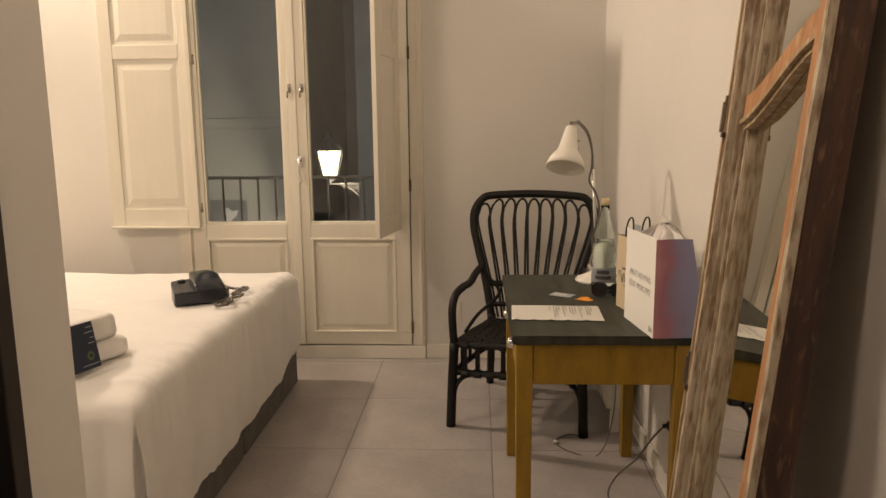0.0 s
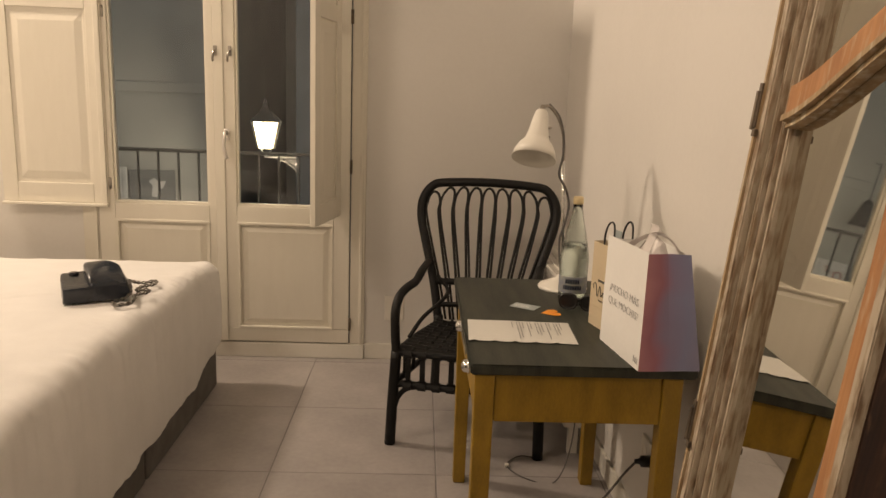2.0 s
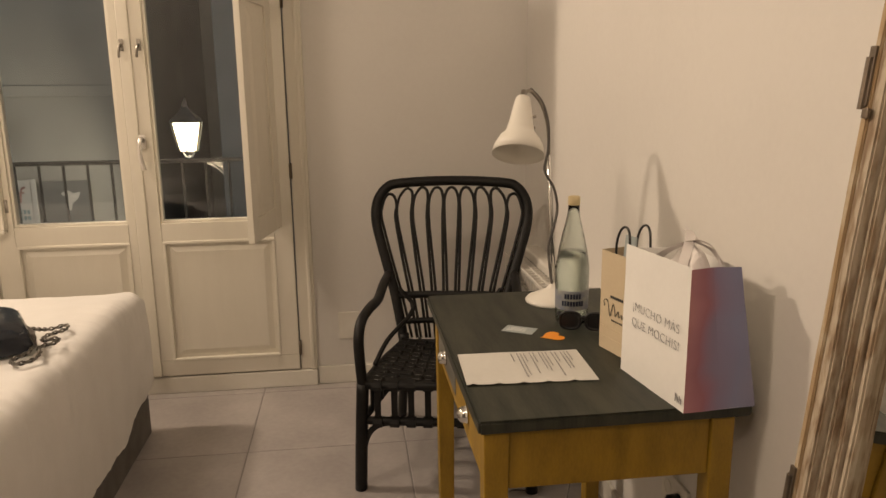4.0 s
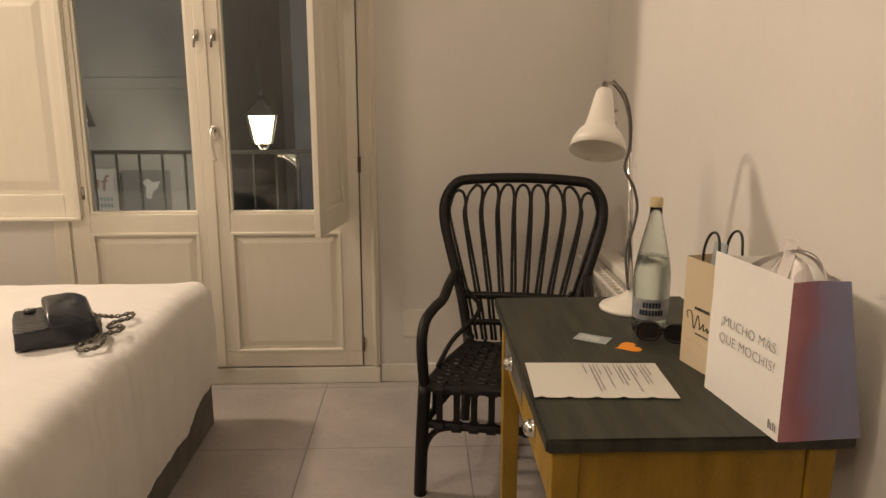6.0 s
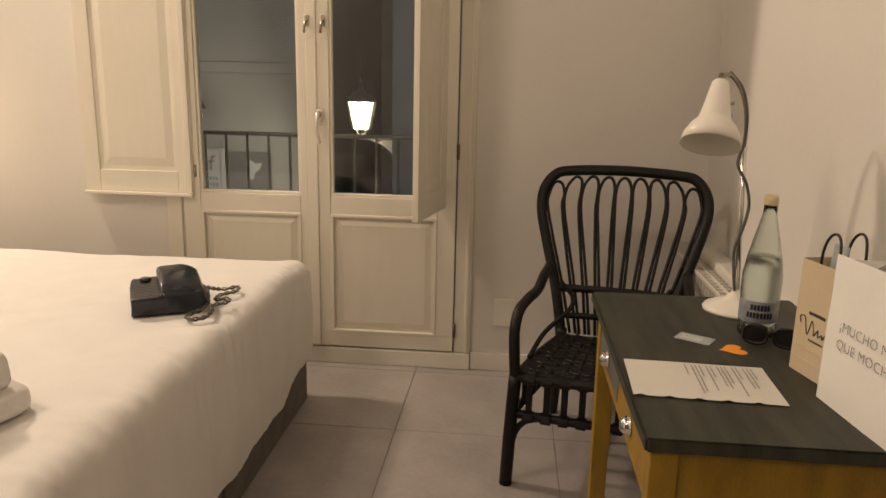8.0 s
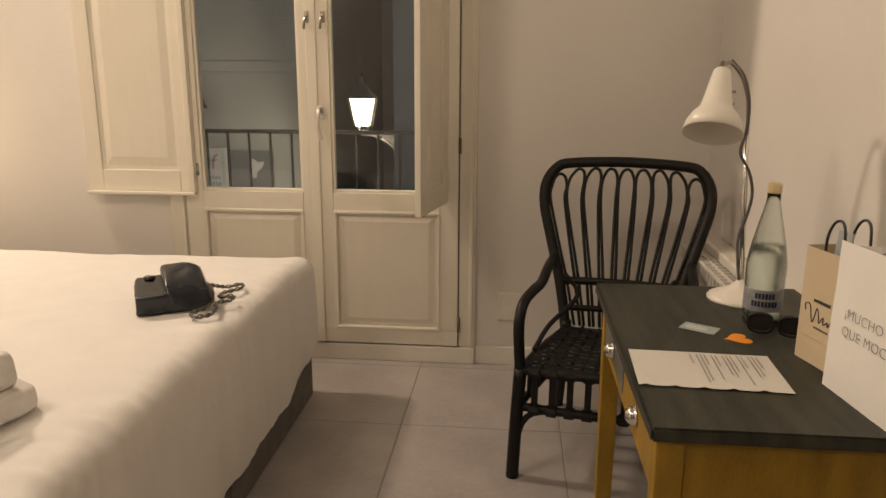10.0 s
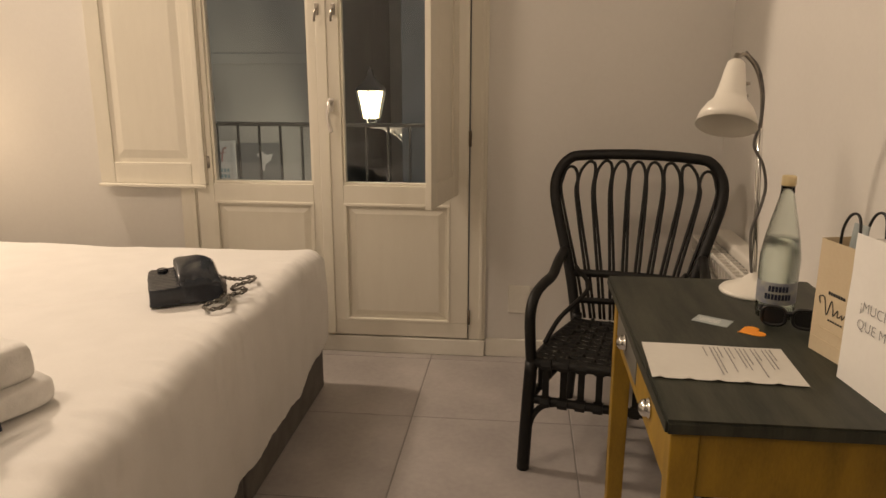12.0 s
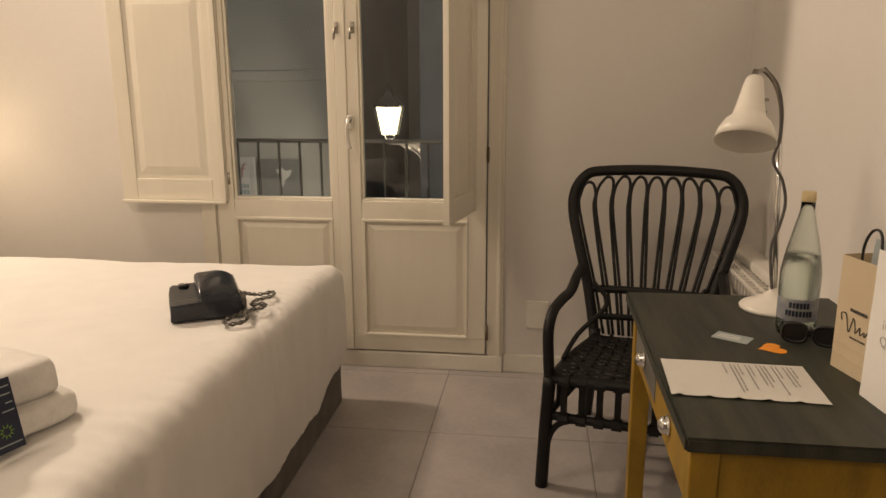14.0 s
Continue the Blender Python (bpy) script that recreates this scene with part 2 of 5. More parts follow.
def prism(bm, outline, y0, y1, m=None):
    """An outline in x and z pushed along y."""
    m = m or Matrix()
    a = [bm.verts.new(m @ Vector((x, y0, z))) for x, z in outline]
    b = [bm.verts.new(m @ Vector((x, y1, z))) for x, z in outline]
    n = len(a)
    bm.faces.new(a)
    bm.faces.new(b[::-1])
    for i in range(n):
        bm.faces.new((a[i], a[(i + 1) % n], b[(i + 1) % n], b[i]))
    return bm


def lettering(name, body, size, m, material, parent, align="LEFT", space=1.0):
    cu = bpy.data.curves.new(name, "FONT")
    cu.body, cu.size, cu.extrude, cu.align_x, cu.space_line = body, size, 0.0003, align, space
    cu.offset, cu.space_character = -0.024 * size, 1.06
    ob = new(name, cu)
    dg = bpy.context.evaluated_depsgraph_get()
    me = bpy.data.meshes.new_from_object(ob.evaluated_get(dg))
    bpy.data.objects.remove(ob)
    me.materials.clear()
    me.materials.append(material)
    out = new(name, me)
    out.parent = parent
    out.matrix_basis = m
    return out


# ---- the room ----
XR, YW, XL, CEIL, YB, XP, YP = 0.757, 4.61, -3.05, 3.45, -1.6, -0.647, 1.50
tagged(part("floor", boxed(XL - 0.2, YB - 0.2, -0.12, XR + 0.2, YW + 0.25, -0.0018), GROUT), "grey square floor tiles with thin dark joints", "floor", kind="structure")
tagged(part("ceiling", boxed(XL - 0.2, YB - 0.2, CEIL, XR + 0.2, YW + 0.25, CEIL + 0.1), WALL), "plain white ceiling", "ceiling", kind="structure")
tagged(part("wall_east", boxed(XR, YB, -0.003, XR + 0.15, YW + 0.25, CEIL), WALL), "plain off-white plastered wall", "wall", kind="structure")
tagged(part("wall_west", boxed(XL - 0.15, YP, -0.003, XL, YW + 0.25, CEIL), WALL), "plain off-white plastered wall", "wall", kind="structure")
tagged(part("wall_south", boxed(-0.9, YB - 0.15, -0.003, XR + 0.15, YB, CEIL), WALL), "plain off-white plastered wall", "wall", kind="structure")
tagged(part("wall_near", boxed(XL - 0.15, YP - 0.12, -0.003, XP, YP, CEIL), WALL), "off-white partition wall ending at the passage", "wall", kind="structure")
bm = boxed(XP - 0.11, 1.335, -0.003, XP, YP - 0.12, CEIL)
box(bm, XP - 0.11, YB, -0.003, XP, 0.42, CEIL)
box(bm, XP - 0.11, 0.42, 2.1, XP, 1.335, CEIL)
tagged(part("wall_passage", bm, WALL), "off-white passage wall", "wall", kind="structure")
d1 = tagged(part("door_1", boxed(XP - 0.085, 0.45, 0.0, XP - 0.045, 1.30, 2.07, bevel=0.004), DARKDOOR), "dark brown wooden door in the passage", "door", kind="structure")
bm = boxed(XP - 0.10, 1.302, 0.0, XP + 0.012, 1.338, 2.11, bevel=0.003)
box(bm, XP - 0.10, 0.412, 0.0, XP + 0.012, 0.448, 2.11, bevel=0.003)
box(bm, XP - 0.10, 0.45, 2.072, XP + 0.012, 1.30, 2.11, bevel=0.003)
part("door_frame", bm, DARKDOOR, d1)

# window wall with the opening of the balcony door
DL, DR, DT = -1.75, -0.276, 2.42
bm = boxed(XL, YW, -0.003, DL, YW + 0.22, CEIL)
box(bm, DR, YW, -0.003, XR, YW + 0.22, CEIL)
box(bm, DL, YW, DT, DR, YW + 0.22, CEIL)
box(bm, DL, YW, -0.003, DR, YW + 0.22, 0.07)
tagged(part("wall_north", bm, WALL), "plain off-white wall round the balcony door", "wall", kind="structure")

bm = boxed(XL, YW - 0.018, 0, DL - 0.002, YW, 0.088, bevel=0.004)
box(bm, DR + 0.002, YW - 0.018, 0, XR - 0.016, YW, 0.088, bevel=0.004)
box(bm, XR - 0.014, 1.0, 0, XR, YW - 0.002, 0.088, bevel=0.004)
tagged(part("baseboard", bm, TRIM), "white painted baseboard", "baseboard", kind="structure")
tagged(part("door_step", boxed(DL, YW - 0.03, 0, DR, YW + 0.22, 0.082, bevel=0.006), TRIM), "white painted step under the balcony door", "trim", kind="structure")


def balcony_door():
    """Two glazed leaves with panels below, in a moulded frame."""
    d = thing("door_2", (0, 0, 0), "cream painted glazed double balcony door, closed", "balcony door", kind="structure")
    y = YW
    bm = boxed(DL, y - 0.022, 0.084, DL + 0.085, y + 0.10, DT, bevel=0.006)
    part("door_frame", bm, DOORPAINT, d)
    part("door_frame", boxed(DR - 0.078, y - 0.022, 0.084, DR, y + 0.10, DT, bevel=0.006), DOORPAINT, d)
    part("door_frame", boxed(DL + 0.086, y - 0.022, DT - 0.08, DR - 0.079, y + 0.10, DT, bevel=0.006), DOORPAINT, d)
    part("trim", boxed(DL + 0.060, y - 0.034, 0.084, DL + 0.078, y - 0.0225, DT - 0.09, bevel=0.004), DOORPAINT, d)
    part("trim", boxed(DR - 0.030, y - 0.032, 0.084, DR - 0.012, y - 0.0225, DT - 0.09, bevel=0.004), DOORPAINT, d)
    mid = -1.024
    for x0, x1, g0, g1 in ((DL + 0.089, mid - 0.012, -1.577, -1.089), (mid - 0.008, -0.360, -0.948, -0.444)):
        z0, zg, zt = 0.09, 0.826, 2.33
        leaf = part("door_leaf", boxed(x0, y - 0.030, z0, x1, y + 0.02, z0 + 0.075, bevel=0.003), DOORPAINT, d)
        ya, yb = y - 0.030, y + 0.02
        for b in ((x0, z0 + 0.076, g0, zt), (g1, z0 + 0.076, x1, zt), (g0 + 0.001, 0.738, g1 - 0.001, zg), (g0 + 0.001, zt - 0.08, g1 - 0.001, zt)):
            part("rail", boxed(b[0], ya, b[1], b[2], yb, b[3], bevel=0.003), DOORPAINT, leaf)
        # glazing beads
        w = 0.012
        bm = boxed(g0, ya + 0.012, zg, g0 + w, yb, zt - 0.08, bevel=0.003)
        box(bm, g1 - w, ya + 0.012, zg, g1, yb, zt - 0.08, bevel=0.003)
        box(bm, g0, ya + 0.010, zg, g1, yb, zg + w, bevel=0.003)
        part("glazing_bead", bm, DOORPAINT, leaf)
        pane = part("pane", boxed(g0 + 0.004, y - 0.003, zg + 0.004, g1 - 0.004, y + 0.003, zt - 0.084), GLASS, leaf, "clear glass pane, dark with night")
        pane.visible_shadow = False
        # sunken panel with a raised field
        part("panel", boxed(g0, ya + 0.018, z0 + 0.075, g1, ya + 0.026, 0.738), DOORPAINT, leaf)
        bm = bmesh.new()
        fx0, fx1, fz0, fz1 = g0 + 0.055, g1 - 0.055, z0 + 0.125, 0.69
        o = [(g0 + 0.028, z0 + 0.100), (g1 - 0.028, z0 + 0.100), (g1 - 0.028, 0.712), (g0 + 0.028, 0.712)]
        i_ = [(fx0, fz0), (fx1, fz0), (fx1, fz1), (fx0, fz1)]
        va = [bm.verts.new((px, ya + 0.018, pz)) for px, pz in o]
        vb = [bm.verts.new((px, ya + 0.006, pz)) for px, pz in i_]
        for k in range(4):
            bm.faces.new((va[k], va[(k + 1) % 4], vb[(k + 1) % 4], vb[k]))
        bm.faces.new(vb)
        part("panel_field", bm, DOORPAINT, leaf)
        bm = boxed(g0, ya - 0.004, z0 + 0.072, g0 + 0.014, ya + 0.018, 0.742, bevel=0.004)
        box(bm, g1 - 0.014, ya - 0.004, z0 + 0.072, g1, ya + 0.018, 0.742, bevel=0.004)
        box(bm, g0, ya - 0.006, z0 + 0.072, g1, ya + 0.018, z0 + 0.087, bevel=0.004)
        box(bm, g0, ya - 0.005, 0.727, g1, ya + 0.018, 0.742, bevel=0.004)
        part("panel_moulding", bm, DOORPAINT, leaf)
    part("astragal", boxed(mid - 0.030, y - 0.038, 0.09, mid + 0.022, y - 0.0305, 2.33, bevel=0.006), DOORPAINT, d)
    # espagnolette handle
    h = part("handle", lathe(bmesh.new(), [(0.0, 0), (0.014, 0), (0.014, 0.006), (0.0, 0.006)], 20, pose(-0.988, y - 0.044, 1.205, 90)), SATIN, d, "curved metal lever handle")
    bm = bmesh.new()
    box(bm, -1.002, y - 0.050, 1.165, -0.974, y - 0.044, 1.225, bevel=0.004)
    tube(bm, smooth_path([(-0.988, y - 0.048, 1.205), (-0.988, y - 0.078, 1.208), (-0.990, y - 0.092, 1.18), (-0.992, y - 0.088, 1.13), (-0.982, y - 0.080, 1.075)], 6), 0.0095, 10)
    part("lever", bm, SATIN, h, smooth=True)
    for x in (-1.038, -0.965):
        bm = boxed(x - 0.009, y - 0.052, 1.585, x + 0.009, y - 0.044, 1.635, bevel=0.003)
        tube(bm, smooth_path([(x, y - 0.050, 1.61), (x, y - 0.075, 1.60), (x - 0.004, y - 0.078, 1.575), (x - 0.008, y - 0.066, 1.560)], 5), 0.006, 8)
        part("hook", bm, STEEL, d, "small metal shutter catch")
    for z in (0.20, 1.05, 1.80):
        bm = bmesh.new()
        lathe(bm, [(0.0, -0.035), (0.007, -0.035), (0.007, 0.035), (0.0, 0.035)], 12, pose(-0.354, y - 0.036, z))
        part("hinge", bm, BRASS, d, smooth=True)
    part("threshold", boxed(DL + 0.001, y + 0.021, 0.0825, DR - 0.001, y + 0.060, 0.13, bevel=0.003), DOORPAINT, d)
    # dark strip painting the shade between leaf and frame
    part("gap_shade_strip", boxed(-0.3595, y - 0.020, 0.09, -0.3565, y - 0.010, 2.33), SHADOWGAP, d)
    return d


balcony_door()


def shutter(name_at, length, rz, label, flip):
    """A panelled inner shutter, hinged at its origin, lying along its own x."""
    s = thing("window_shutter", name_at, label, "shutter", "inner shutters", rz=rz)
    z0, z1, t = 0.0, 1.50, 0.026
    zs = (0.0, 0.10, 0.965, 1.045, 1.42, 1.50)
    st = 0.075
    part("stile", boxed(0, -t, z0, st, 0, z1, bevel=0.003), DOORPAINT, s)
    part("stile", boxed(length - st, -t, z0, length, 0, z1, bevel=0.003), DOORPAINT, s)
    for a, b in ((zs[0], zs[1]), (zs[2], zs[3]), (zs[4], zs[5])):
        part("rail", boxed(st + 0.001, -t, a, length - st - 0.001, 0, b, bevel=0.003), DOORPAINT, s)
    for a, b in ((zs[1], zs[2]), (zs[3], zs[4])):
        part("panel", boxed(st, -t + 0.009, a, length - st, -0.009, b), DOORPAINT, s)
        for side in (-t + 0.003, -0.003):
            base = -t + 0.009 if side < -t / 2 else -0.009
            o = [(st + 0.02, a + 0.02), (length - st - 0.02, a + 0.02), (length - st - 0.02, b - 0.02), (st + 0.02, b - 0.02)]
            i_ = [(st + 0.055, a + 0.06), (length - st - 0.055, a + 0.06), (length - st - 0.055, b - 0.06), (st + 0.055, b - 0.06)]
            bm = bmesh.new()
            va = [bm.verts.new((px, base, pz)) for px, pz in o]
            vb = [bm.verts.new((px, side, pz)) for px, pz in i_]
            for k in range(4):
                bm.faces.new((va[k], va[(k + 1) % 4], vb[(k + 1) % 4], vb[k]))
            bm.faces.new(vb)
            part("panel_field", bm, DOORPAINT, s)
    for z in (0.105, 0.96):
        bm = lathe(bmesh.new(), [(0.0, -0.028), (0.008, -0.028), (0.008, 0.028), (0.0, 0.028)], 12, pose(-0.004, -t / 2, z))
        part("hinge", bm, STEEL, s, smooth=True)
    return s


# the left one folded back along the wall, the right one standing out into the room
sl = shutter((-1.600, YW - 0.042, 0.820), 0.535, 180.0, "cream panelled shutter folded back against the wall", True)
part("edge_strip", boxed(0.002, 0.001, 0.0, 0.030, 0.018, 1.50, bevel=0.004), DOORPAINT, sl)
part("bottom_ledge", boxed(0.002, -0.004, -0.016, 0.535, 0.024, -0.001, bevel=0.004), DOORPAINT, sl)
sr = shutter((-0.405, YW - 0.046, 0.795), 0.400, 259.0, "cream panelled shutter standing open into the room", False)

# light switch plate by the door
sw = thing("switch_plate", (-0.115, YW, 0.290), "white square plastic socket plate on the wall", "socket plate")
part("plate", boxed(-0.052, -0.009, -0.068, 0.052, 0, 0.068, bevel=0.004), TRIM, sw)
part("insert", boxed(-0.032, -0.011, -0.032, 0.032, -0.0092, 0.032, bevel=0.001), TRIM, sw)


# ---- the bed ----
BX, BY0, BY1, BZ = -0.945, 2.27, 4.19, 0.645


def bed():
    b = thing("bed", (BX, 3.23, 0), "double bed made up with a white duvet over grey bases", "bed")
    c = (BX, 3.23)
    for y0, y1 in ((BY0 + 0.03, 3.222), (3.238, BY1 - 0.02)):
        part("bed_base", boxed(-2.0, y0 - c[1], 0.0, -0.012, y1 - c[1], 0.36, bevel=0.012), BASE, b, "grey upholstered bed base")
    part("mattress", boxed(-2.0, BY0 + 0.03 - c[1], 0.362, -0.05, BY1 - 0.03 - c[1], 0.60, bevel=0.04, seg=3), LINEN, b)
    # duvet: a sheet draped over the top, the foot and both sides
    L, W = 1.98, BY1 - BY0
    hang = 0.56
    r = 0.060
    nu, nv = 200, 240

    def fold(s, flat):
        """Distance along the sheet past the edge to (out, drop) round a soft edge."""
        if s <= flat - r:
            return s, 0.0
        a = (s - (flat - r)) / r
        if a < math.pi / 2:
            return flat - r + r * math.sin(a), r * (1 - math.cos(a))
        return flat, r + (s - (flat - r) - r * math.pi / 2)

    bm = bmesh.new()
    grid = []
    for i in range(nu + 1):
        row = []
        u = (L + hang) * (i / nu)
        x, dz1 = fold(u, L)
        for j in range(nv + 1):
            v = -(W / 2 + hang) + (W + 2 * hang) * j / nv
            yv, dz2 = fold(abs(v), W / 2)
            yv = math.copysign(yv, v)
            drop = max(dz1, dz2) if min(dz1, dz2) < r else max(dz1, dz2)
            xx = x
            # the corners gather in
            if dz1 > 0 and dz2 > 0:
                k = min(1.0, min(dz1, dz2) / 0.14)
                xx -= 0.03 * k * min(1, dz2 / 0.2)
                yv -= math.copysign(0.03 * k * min(1, dz1 / 0.2), v)
            hem = 0.148 + 0.085 * max(0.0, min(1.0, (yv - 0.3) / 0.55)) ** 1.5 + 0.004 * math.sin(yv * 7.0)
            z = max(BZ - drop, hem + 0.001 * (i % 2))
            q = Vector((xx * 2.2, yv * 2.2, drop * 2))
            side = max(0.0, min(1.0, drop / 0.25))
            n1 = noise.noise(q) * 0.012 + noise.noise(q * 2.7) * 0.004 + noise.noise(Vector((xx * 3.0 + yv * 4.0, xx * 9.0 - yv * 7.0, 6))) * 0.0022
            z += n1 * (1 - side)
            lip = max(0.0, min(1.0, (abs(yv) - W / 2 + 0.42) / 0.42))
            z -= 0.034 * lip * lip * (1 - side)
            sag = max(0.0, min(1.0, (xx - L + 0.15) / 0.15))
            z -= 0.010 * sag * sag * (1 - 0.6 * side)
            z += 0.013 * noise.noise(Vector((yv * 30, xx * 5, 2))) * max(0.0, 1 - abs(xx - L + 0.03) / 0.13)
            # one long pressed crease across the top
            z -= 0.005 * math.exp(-((yv - 0.18 - 0.55 * (xx - 1.55)) / 0.012) ** 2) * (1 - side) * (1 if 1.2 < xx < 1.75 else 0)
            # soft vertical pleats where it hangs
            if dz1 >= dz2:
                xx += side * (0.005 * math.sin(yv * 17 + 2.0 * noise.noise(Vector((yv * 3, 0, 0)))) + 0.008 * noise.noise(Vector((yv * 9, drop * 2, 3)))) + 0.010 * math.sin(min(1.0, drop / 0.46) * 2.6)
                xx += 0.011 * noise.noise(Vector((yv * 28, drop * 4, 9))) * min(1, drop * 14) * max(0.12, 1 - drop * 3.4)
            else:
                yv += math.copysign(side * (0.012 * math.sin(xx * 15) + 0.01 * noise.noise(Vector((xx * 8, drop * 2, 5)))), v)
            row.append(bm.verts.new((xx - L + 0.006, yv, z)))
        grid.append(row)
    for i in range(nu):
        for j in range(nv):
            bm.faces.new((grid[i][j], grid[i + 1][j], grid[i + 1][j + 1], grid[i][j + 1]))
    d = part("duvet", bm, LINEN, b, "white cotton duvet cover hanging over the foot", smooth=True)
    return b


bed()


def soft_slab(w, d, h, seed, puff=0.012):
    """A folded cloth block with rounded, uneven sides."""
    bm = boxed(-w / 2, -d / 2, 0, w / 2, d / 2, h)
    bmesh.ops.subdivide_edges(bm, edges=bm.edges[:], cuts=9, use_grid_fill=True)
    for v in bm.verts:
        x, y, z = v.co.x / (w / 2), v.co.y / (d / 2), v.co.z / (h / 2) - 1
        e = (abs(x) ** 9 + abs(y) ** 9 + abs(z) ** 5) ** (1 / 9)
        if e > 0:
            k = 1 / max(e, 0.9)
            v.co = Vector((x * k * w / 2, y * k * d / 2, (z * k + 1) * h / 2))
        n = noise.noise(v.co * 11 + Vector((seed, 0, 0)))
        v.co += Vector((x, y, 0.4 * max(0, z))) * n * puff
    return bm


def towel(at, rz, w, d, h, seed, label):
    t = thing("towel", at, label, "towel", "towels on the bed", rz=rz)
    part("folded_cloth", soft_slab(w, d, h, seed), TOWEL, t, smooth=True)
    return t


towel((-1.312, 2.508, BZ + 0.002), 69.5, 0.42, 0.27, 0.062, 1, "white terry towel folded on the bed")
towel((-1.334, 2.488, BZ + 0.061), 70.5, 0.40, 0.25, 0.088, 9, "white terry towel folded on top of another")
c = thing("hanger_card", (-1.162, 2.446, BZ + 0.008), "dark blue printed card leaning on the towels", "card", rz=69.5)
part("sheet", boxed(-0.05, -0.0015, 0, 0.05, 0.0015, 0.145), NAVY, c).rotation_euler = (radians(-12), 0, 0)
bm = bmesh.new()
for k in range(10):
    a0 = 2 * math.pi * k / 10
    prism(bm, [(0.020 + 0.008 * math.cos(a0 - 0.25), 0.04 + 0.008 * math.sin(a0 - 0.25)), (0.020 + 0.016 * math.cos(a0), 0.04 + 0.016 * math.sin(a0)), (0.020 + 0.008 * math.cos(a0 + 0.25), 0.04 + 0.008 * math.sin(a0 + 0.25))], -0.0022, -0.0016)
part("print", bm, GREEN, c).rotation_euler = (radians(-12), 0, 0)
for z, w in ((0.128, 0.020), (0.112, 0.030), (0.094, 0.014), (0.078, 0.024), (0.012, 0.060)):
    line = prism(bmesh.new(), [(0.045 - w, z), (0.045, z), (0.045, z + 0.0025), (0.045 - w, z + 0.0025)], -0.0022, -0.0016)
    part("print_line", line, CARD, c).rotation_euler = (radians(-12), 0, 0)


def handbag():
    h = thing("handbag", (-1.181, 3.382, BZ + 0.006), "small black quilted leather handbag with a chain strap", "handbag", rz=32)
    w, d, t = 0.215, 0.165, 0.074

    def pillow(cuts, ex, ez):
        bm = boxed(-1, -1, -1, 1, 1, 1)
        bmesh.ops.subdivide_edges(bm, edges=bm.edges[:], cuts=cuts, use_grid_fill=True)
        for v in bm.verts:
            x, y, z = v.co
            v.co /= (abs(x) ** ex + abs(y) ** ex + abs(z) ** ez) ** (1 / ex)
        return bm

    # body lying on its back: an upright bottom panel, chevron quilting on the face
    bm = pillow(25, 22, 22)
    for v in bm.verts:
        x, y, z = v.co
        hgt = t * (0.80 + 0.04 * x + 0.32 * (y + 1) / 2)
        px, py, pz = x * w / 2 * (1 - 0.07 * (y + 1)), y * d / 2, (z + 1) / 2 * hgt
        if z > 0.6:
            pz += 0.008 * abs(((abs(px + 0.02) * 0.9 - py) * 40) % 1 - 0.5) - 0.003
        if y < -0.6:
            py += 0.004 * math.sin(3 * x) * (z + 1) / 2
        v.co = (px + 0.003 * noise.noise(Vector((py * 20, pz * 20, 7))), py + 0.003 * noise.noise(Vector((px * 14, pz * 14, 1))), pz)
    part("body", bm, LEATHER, h, smooth=True)
    # the flap turned up over the mouth end, standing higher than the body
    bm = pillow(15, 9, 9)
    for v in bm.verts:
        x, y, z = v.co
        px, py = 0.046 + x * 0.064, 0.006 + y * 0.086
        top = 0.078 + 0.040 * (y + 1) / 2 - 0.016 * max(0.0, x) ** 2 - 0.016 * max(0.0, -y) ** 2
        pz = 0.018 + (top - 0.018) * (z + 1) / 2 + 0.0025 * noise.noise(Vector((px * 24, py * 24, 4)))
        if z > 0.5:
            pz += 0.003 * abs(((py + 0.4 * px) * 55) % 1 - 0.5)
        v.co = (px + 0.012 * (1 - z) / 2 * (1 if x > 0 else 0.3), py - 0.008 * x * x, pz)
    part("flap", bm, LEATHER, h, smooth=True)
    # grey lining that shows at the open end
    bm = pillow(9, 6, 6)
    for v in bm.verts:
        x, y, z = v.co
        v.co = (0.108 + x * 0.022, -0.004 + y * 0.052, 0.026 + z * 0.026)
    part("lining", bm, BASE, h, "dull grey lining at the open end", smooth=True)
    for k in range(11):
        bm = lathe(bmesh.new(), [(0.0030, -0.0012), (0.0030, 0.0012), (0.0, 0.0022)], 8, pose(0.107, -0.060 + 0.0125 * k, 0.070 + 0.0026 * k, 0, 40, 0))
        part("stud", bm, CHROME, h)
    bm = lathe(bmesh.new(), [(0.0, 0.0), (0.017, 0.0), (0.017, 0.004), (0.0, 0.005)], 16, pose(-0.050, 0.058, 0.079, 8))
    part("clasp_plate", bm, LEATHER, h, smooth=True)
    ring = [(-0.050 + 0.010 * math.cos(a), 0.058 + 0.007 * math.sin(a), 0.085) for a in [2 * math.pi * j / 14 for j in range(14)]]
    part("clasp", tube(bmesh.new(), ring, 0.0016, 6, closed=True), CHROME, h, "small silver clasp", smooth=True)
